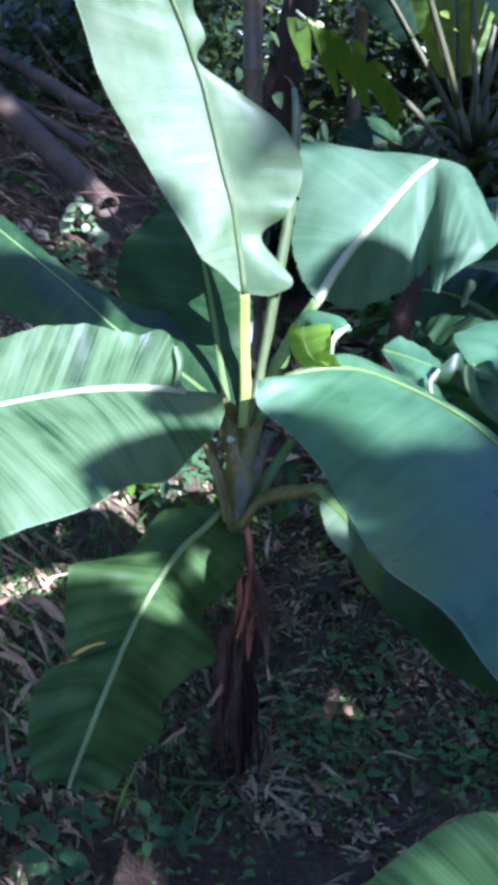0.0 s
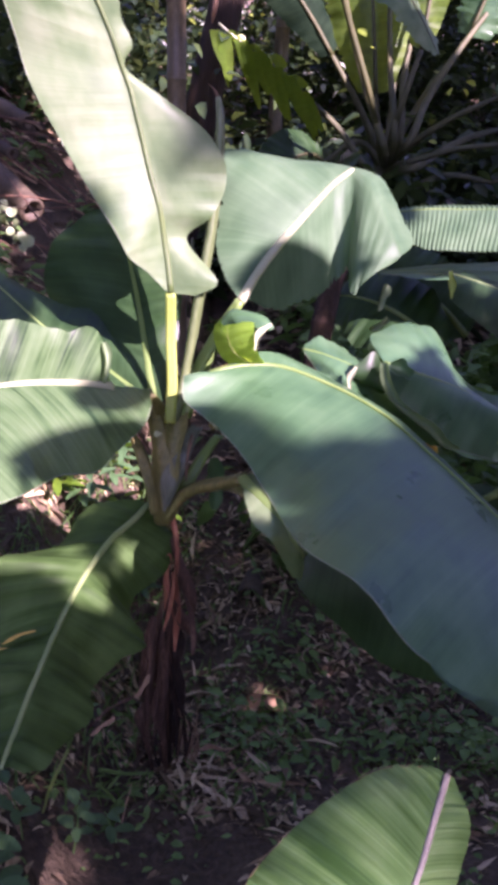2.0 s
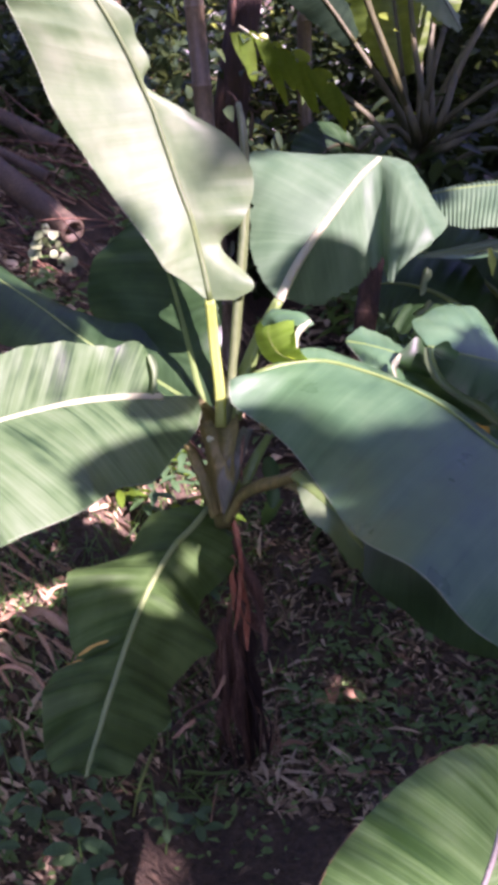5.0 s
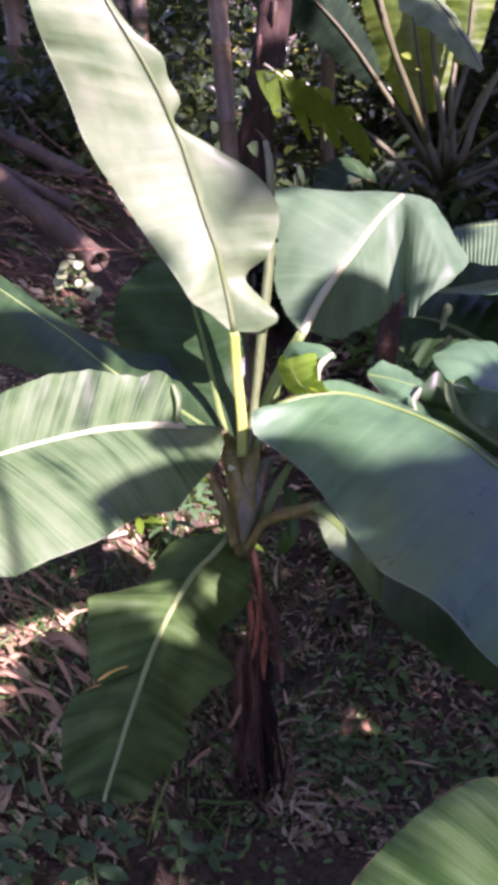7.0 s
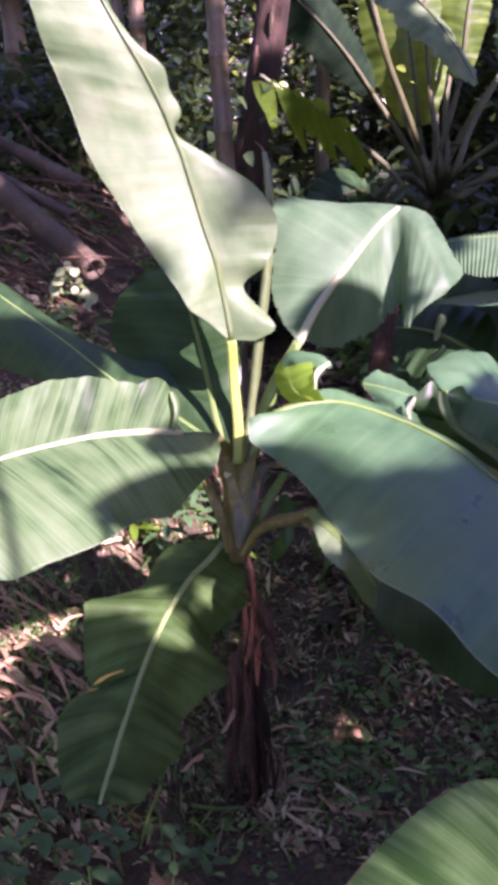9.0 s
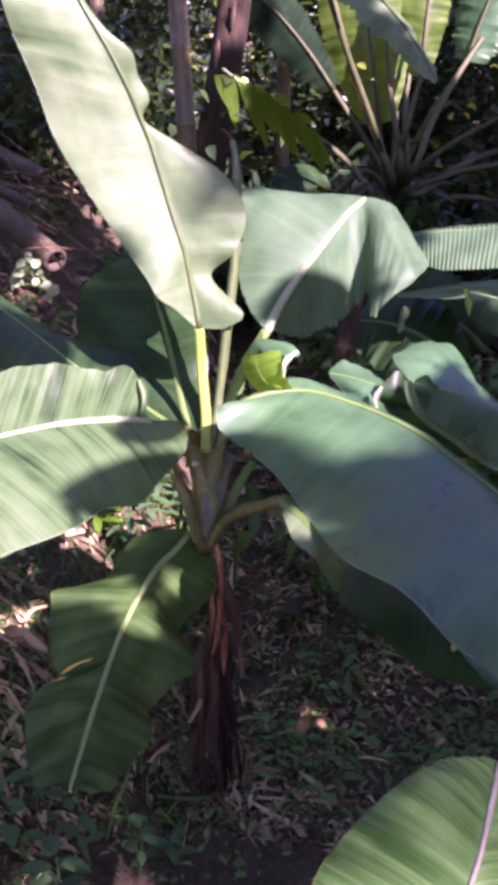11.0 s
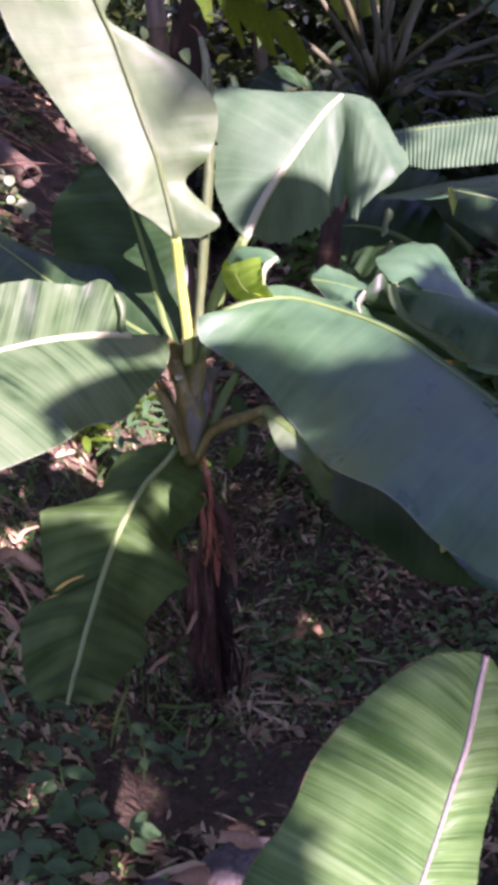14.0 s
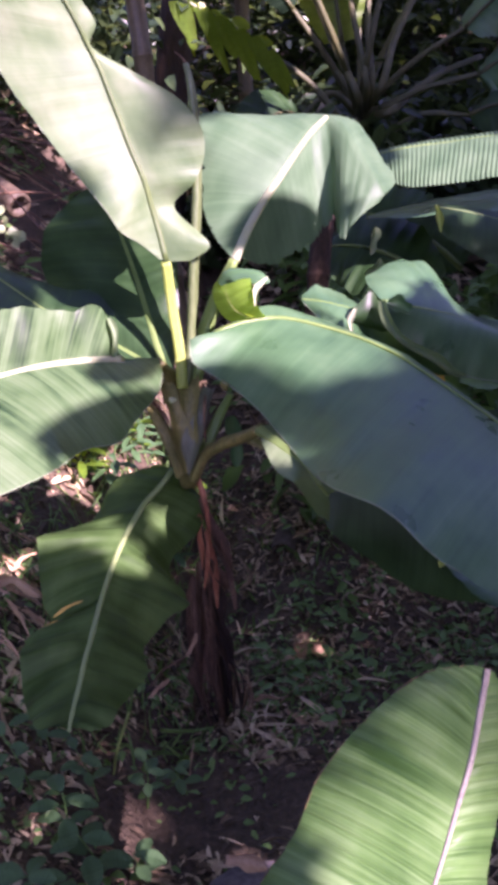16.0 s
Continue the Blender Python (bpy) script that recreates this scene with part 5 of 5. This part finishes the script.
def herb(x, y, high, leaves, size, mat, label, seed, width=0.6):
    """A herb: a thin stem with pairs of rounded leaves."""
    r = np.random.default_rng(seed)
    z0 = float(height(x, y))
    ob = thing("herb", x, y, z0, label, "herb", "herbs by the path")
    lean = r.normal(0, 0.25, 2)
    top = (x + lean[0] * high, y + lean[1] * high, z0 + high)
    part("stem", tube("stem", [(x, y, z0 - 0.01), ((x + top[0]) / 2 + 0.005, (y + top[1]) / 2, z0 + high * 0.55), top], [0.0025, 0.002, 0.001], HERB, 10, 6), ob)
    for i in range(leaves):
        s = 0.35 + 0.65 * (i + 0.5) / leaves
        a = i * 2.4 + r.uniform(0, 0.6)
        p = np.array([x + (top[0] - x) * s, y + (top[1] - y) * s, z0 + high * s])
        d = np.array([math.cos(a), math.sin(a), r.uniform(-0.1, 0.35)])
        rows = []
        ln = size * r.uniform(0.75, 1.15)
        for q in np.linspace(0, 1, 6):
            w = ln * width * 0.5 * math.sin(math.pi * (0.05 + 0.9 * q)) ** 0.8
            rows.append((*(p + d * ln * (0.15 + q) + np.array([0, 0, -0.25 * ln * q * q])), w, 12, 0.0, w, 12, 0.0))
        part("leaf", blade("leaf", rows, (0, 0, 1), 1, mat, 12, 3, 0.05, 0.001, 2, seed + i, 0, 0.0), ob)


BROAD = leaf_material("herb_blade", (0.04, 0.105, 0.036), (0.075, 0.165, 0.064), (0.11, 0.215, 0.098), (0.12, 0.24, 0.03), 0.5, 400, gloss=0.35)
PALE = leaf_material("pale_blade", (0.18, 0.25, 0.10), (0.27, 0.34, 0.16), (0.36, 0.42, 0.24), (0.35, 0.45, 0.12), 0.45, 400)
for k, (px, py, hh, nl, sz) in enumerate(((-0.40, 1.22, 0.16, 7, 0.055), (-0.33, 1.17, 0.15, 6, 0.06), (-0.47, 1.30, 0.18, 7, 0.05), (-0.27, 1.20, 0.12, 6, 0.05), (-0.52, 1.20, 0.14, 6, 0.05), (-0.43, 1.10, 0.15, 6, 0.055),
                                          (-0.37, 1.38, 0.14, 7, 0.045), (-0.28, 1.42, 0.12, 7, 0.04), (-0.48, 1.48, 0.15, 7, 0.045), (-0.58, 1.42, 0.15, 6, 0.045), (-0.2, 1.5, 0.1, 6, 0.04), (-0.55, 1.05, 0.14, 6, 0.05), (-0.35, 1.05, 0.12, 6, 0.05))):
    herb(px, py, hh, nl, sz, BROAD, "herb with rounded grey-green leaves", 50 + k)
weed = thing("herb", -1.006, 3.530, float(height(-1.006, 3.530)), "weed with pale silvery green leaves on the slope", "herb", "herbs by the path")
WEED = [(-1.017, 3.648, 1.197), (-0.994, 3.681, 1.217), (-0.968, 3.694, 1.191), (-0.952, 3.694, 1.138), (-0.911, 3.622, 1.113), (-0.893, 3.635, 1.091), (-0.947, 3.653, 1.092), (-1.050, 3.678, 1.121), (-1.010, 3.591, 1.064), (-1.057, 3.586, 1.011), (-0.915, 3.642, 1.061), (-0.996, 3.699, 1.157), (-0.955, 3.624, 1.127), (-1.029, 3.654, 1.163)]
part("stem", tube("stem", [tuple(weed.location), WEED[9], WEED[7], WEED[2]], [0.004, 0.003, 0.002, 0.001], HERB, 20, 6), weed)
for k, c in enumerate(WEED):
    an = 2.4 * k
    d = np.array([0.7 * math.cos(an), -0.35, 0.6 * math.sin(an)])
    ln = 0.052 + 0.012 * math.sin(3 * k)
    rows = []
    for q in np.linspace(0, 1, 6):
        w = ln * 0.46 * math.sin(math.pi * (0.06 + 0.88 * q)) ** 0.7
        rows.append((*(np.array(c) + d * ln * (q - 0.5) + np.array([0, 0, -0.15 * ln * q * q])), w, 10, 0.0, w, 10, 0.0))
    part("leaf", blade("leaf", rows, (0.2, -0.8, 0.6), 1, PALE, 12, 3, 0.05, 0.001, 2, 80 + k, 0, 0.0), weed)
for k in range(26):
    px, py = -0.46 + 0.17 * math.sin(2.3 * k), 2.8 + 0.2 * math.cos(3.7 * k)
    herb(px, py, 0.12 + 0.09 * ((k * 7) % 5) / 4, 9, 0.075, YOUNG if k % 3 else BROAD, "sunlit bright green weed", 90 + k, 0.38)

# ---- dry stalks ----


def stalk(points, r, mat, label, name="dry_stalk", group="dry stalks"):
    ob = thing(name, *points[0], label, "stalk", group)
    part("stem", tube("stem", points, list(np.linspace(r, r * 0.5, len(points))), mat, 16, 7), ob)


def straw_on(a, b, w, seed, label="pale dry bamboo sheath strip", arch=0.03):
    """A dry strip between two places."""
    a, b = np.array(a), np.array(b)
    m = (a + b) / 2 + [0, 0, arch]
    ob = thing("dry_strip", *a, label, "dry leaf", "straw heap")
    part("strip", strip([a, m, b], w, 0.8 * math.sin(seed), 0.5, STRAW), ob)


for k, (a, b, w) in enumerate((
    ((-0.651, 1.848, 0.679), (-0.529, 1.779, 0.673), 0.028), ((-0.638, 1.882, 0.63), (-0.54, 1.812, 0.649), 0.02), ((-0.56, 1.922, 0.706), (-0.617, 1.845, 0.666), 0.01), ((-0.622, 1.808, 0.658), (-0.542, 1.691, 0.624), 0.011),
    ((-0.714, 1.835, 0.662), (-0.608, 1.812, 0.664), 0.014), ((-0.738, 1.77, 0.643), (-0.672, 1.822, 0.623), 0.012), ((-0.765, 1.757, 0.619), (-0.654, 1.719, 0.635), 0.016), ((-0.707, 1.702, 0.606), (-0.586, 1.681, 0.609), 0.01),
    ((-0.738, 1.754, 0.605), (-0.651, 1.669, 0.593), 0.012), ((-0.641, 1.717, 0.628), (-0.56, 1.652, 0.586), 0.008), ((-0.797, 1.812, 0.626), (-0.684, 1.771, 0.635), 0.018), ((-0.761, 1.926, 0.631), (-0.674, 1.88, 0.631), 0.01), ((-0.754, 1.656, 0.634), (-0.68, 1.707, 0.611), 0.016),
)):
    straw_on(a, b, w, k)
for k, (a, b, w) in enumerate((
    ((0.04, 1.853, 0.205), (0.112, 1.762, 0.18), 0.016), ((0.113, 1.832, 0.161), (0.268, 1.859, 0.137), 0.012), ((-0.006, 1.887, 0.166), (0.11, 2.043, 0.132), 0.007), ((-0.066, 1.905, 0.203), (0.026, 1.921, 0.184), 0.02),
    ((-0.095, 1.736, 0.208), (-0.022, 1.794, 0.205), 0.014), ((0.005, 1.722, 0.176), (0.067, 1.651, 0.188), 0.012), ((-0.198, 1.706, 0.263), (-0.203, 1.538, 0.269), 0.006), ((-0.095, 1.867, 0.24), (-0.074, 1.966, 0.21), 0.02),
    ((0.051, 1.78, 0.175), (0.146, 1.673, 0.181), 0.014), ((-0.282, 1.165, 0.426), (-0.218, 1.164, 0.42), 0.008),
)):
    straw_on(a, b, w, k + 40, "grey dead leaf strip on the soil", 0.012)
straw_on((0.078, 2.282, 0.05), (0.194, 2.278, 0.035), 0.05, 3, "sunlit curled dry leaf on the dark soil", 0.02)
stalk([(-0.31, 1.536, 0.521), (-0.345, 1.497, 0.437), (-0.357, 1.476, 0.389), (-0.383, 1.416, 0.383)], 0.004, RIB, "thin green shoot hanging down", "green_shoot")
for k in range(26):
    an, rr = rng.uniform(0, 6.28), rng.uniform(0.02, 0.07)
    x0, y0 = -0.13 + rr * math.cos(an), 1.88 + rr * math.sin(an)
    hh = rng.uniform(0.05, 0.3)
    stalk([(x0, y0, float(height(x0, y0)) - 0.01), (x0 + 0.02 * math.cos(an), y0 + 0.02 * math.sin(an), float(height(x0, y0)) + hh * 0.6), (x0 + rng.normal(0, 0.03), y0 + rng.normal(0, 0.03), float(height(x0, y0)) + hh)], rng.uniform(0.002, 0.005), (SHEATH, STRAW, DARK_SHEATH)[k % 3], "dead stalk at the foot of the stem", "dead_stalk", "dead stalks")
for k in range(34):
    x0, y0 = rng.uniform(-0.95, -0.5), rng.uniform(1.65, 2.25)
    an, ll = rng.uniform(-0.6, 0.9), rng.uniform(0.08, 0.2)
    x1, y1 = x0 + ll * math.cos(an), y0 - ll * math.sin(an)
    straw_on((x0, y0, float(height(x0, y0)) + rng.uniform(0.01, 0.06)), (x1, y1, float(height(x1, y1)) + rng.uniform(0.01, 0.05)), rng.uniform(0.005, 0.014), k, "dry straw strip in a heap on the bank", 0.01)
stalk([(-0.277, 1.713, 0.291), (-0.206, 1.754, 0.244), (-0.149, 1.76, 0.246)], 0.006, HERB, "broad green blade of grass", "green_shoot")
stalk([(-0.45, 1.557, 0.344), (-0.34, 1.554, 0.313)], 0.003, STRAW, "thin dry twig on the litter")
stalk([(-0.632, 1.389, 0.497), (-0.596, 1.448, 0.5), (-0.551, 1.497, 0.477)], 0.003, RIB, "thin green twig among the herbs", "green_shoot")
stalk([(-0.507, 1.505, 0.487), (-0.478, 1.393, 0.476)], 0.003, RIB, "thin upright green shoot", "green_shoot")

# sticks and fallen culms on the slope
pipe("bamboo_log", (-1.062, 4.373, 1.445), (-1.887, 5.172, 1.688), 0.036, 0.014, LOGM, "fallen brown bamboo on the slope", "log", "fallen bamboo")
pipe("bamboo_log", (-1.035, 4.012, 1.359), (-1.83, 4.801, 1.574), 0.026, 0.01, LOGM, "thin fallen bamboo on the slope", "log", "fallen bamboo")
for a, b, c, r in (
    ((-0.984, 4.275, 1.456), (-1.247, 4.37, 1.474), (-1.494, 4.468, 1.494), 0.01), ((-1.035, 4.002, 1.336), (-1.166, 4.262, 1.461), (-1.446, 4.694, 1.762), 0.008), ((-0.513, 3.821, 1.323), (-0.84, 3.937, 1.403), (-1.183, 4.045, 1.465), 0.012), ((-0.684, 3.563, 1.261), (-0.906, 3.552, 1.278), (-1.128, 3.524, 1.253), 0.008),
    ((-0.664, 3.46, 1.271), (-0.858, 3.438, 1.257), (-1.083, 3.54, 1.282), 0.006), ((-1.168, 4.511, 1.535), (-1.393, 4.76, 1.65), (-1.633, 5.035, 1.831), 0.008), ((-0.719, 3.927, 1.355), (-0.911, 4.054, 1.435), (-1.087, 4.15, 1.437), 0.009), ((-0.959, 3.327, 1.271), (-1.106, 3.551, 1.314), (-1.251, 3.66, 1.34), 0.01),
    ((-0.706, 3.213, 1.211), (-0.803, 3.388, 1.256), (-0.977, 3.679, 1.333), 0.008),
):
    stalk([a, b, c], r * 0.6, SHEATH, "dead brown stick on the slope", "stick", "sticks on the slope")

for k in range(90):
    x0, y0 = rng.uniform(-1.75, -0.5), rng.uniform(3.1, 4.7)
    an, ll = rng.normal(0.2, 0.5), rng.uniform(0.25, 0.8)
    x1, y1 = x0 - ll * math.cos(an), y0 + ll * math.sin(an)
    z0, z1 = float(height(x0, y0)) + rng.uniform(0, 0.1), float(height(x1, y1)) + rng.uniform(0, 0.12)
    stalk([(x0, y0, z0), ((x0 + x1) / 2, (y0 + y1) / 2 + rng.normal(0, 0.04), (z0 + z1) / 2 + rng.uniform(0, 0.08)), (x1, y1, z1)], rng.uniform(0.002, 0.006), (SHEATH, LOGM, STRAW, SHEATH, SHEATH)[k % 5], "thin dead branch tangled on the slope", "stick", "sticks on the slope")

# ---- stones at the foot of the bank ----


def stone(x, y, sx, sy, sz, seed, label):
    bm = bmesh.new()
    bmesh.ops.create_icosphere(bm, subdivisions=4, radius=1)
    for v in bm.verts:
        v.co *= 1 + 0.22 * noise.noise(v.co * 1.3 + Vector((seed, 0, 0))) + 0.05 * noise.noise(v.co * 5)
        v.co = Vector((v.co.x * sx, v.co.y * sy, max(v.co.z, -0.4) * sz))
    me = bpy.data.meshes.new("stone")
    bm.to_mesh(me)
    bm.free()
    me.materials.append(STONE)
    me.polygons.foreach_set("use_smooth", [True] * len(me.polygons))
    ob = tagged(new("stone", me), label, "stone", "stones on the bank")
    ob.location = (x, y, float(height(x, y)) + 0.1 * sz)
    return ob


stone(-0.03, 1.13, 0.13, 0.07, 0.05, 2, "flat grey stone half sunk in the bank")
stone(-0.2, 1.06, 0.06, 0.05, 0.04, 5, "small grey stone in the litter")
straw_on((-0.094, 1.174, 0.493), (-0.02, 1.148, 0.482), 0.03, 1, "sunlit dry leaf on the stone", 0.01)
straw_on((-0.176, 1.089, 0.467), (-0.114, 1.091, 0.468), 0.05, 2, "pale dead leaf on the bank", 0.015)
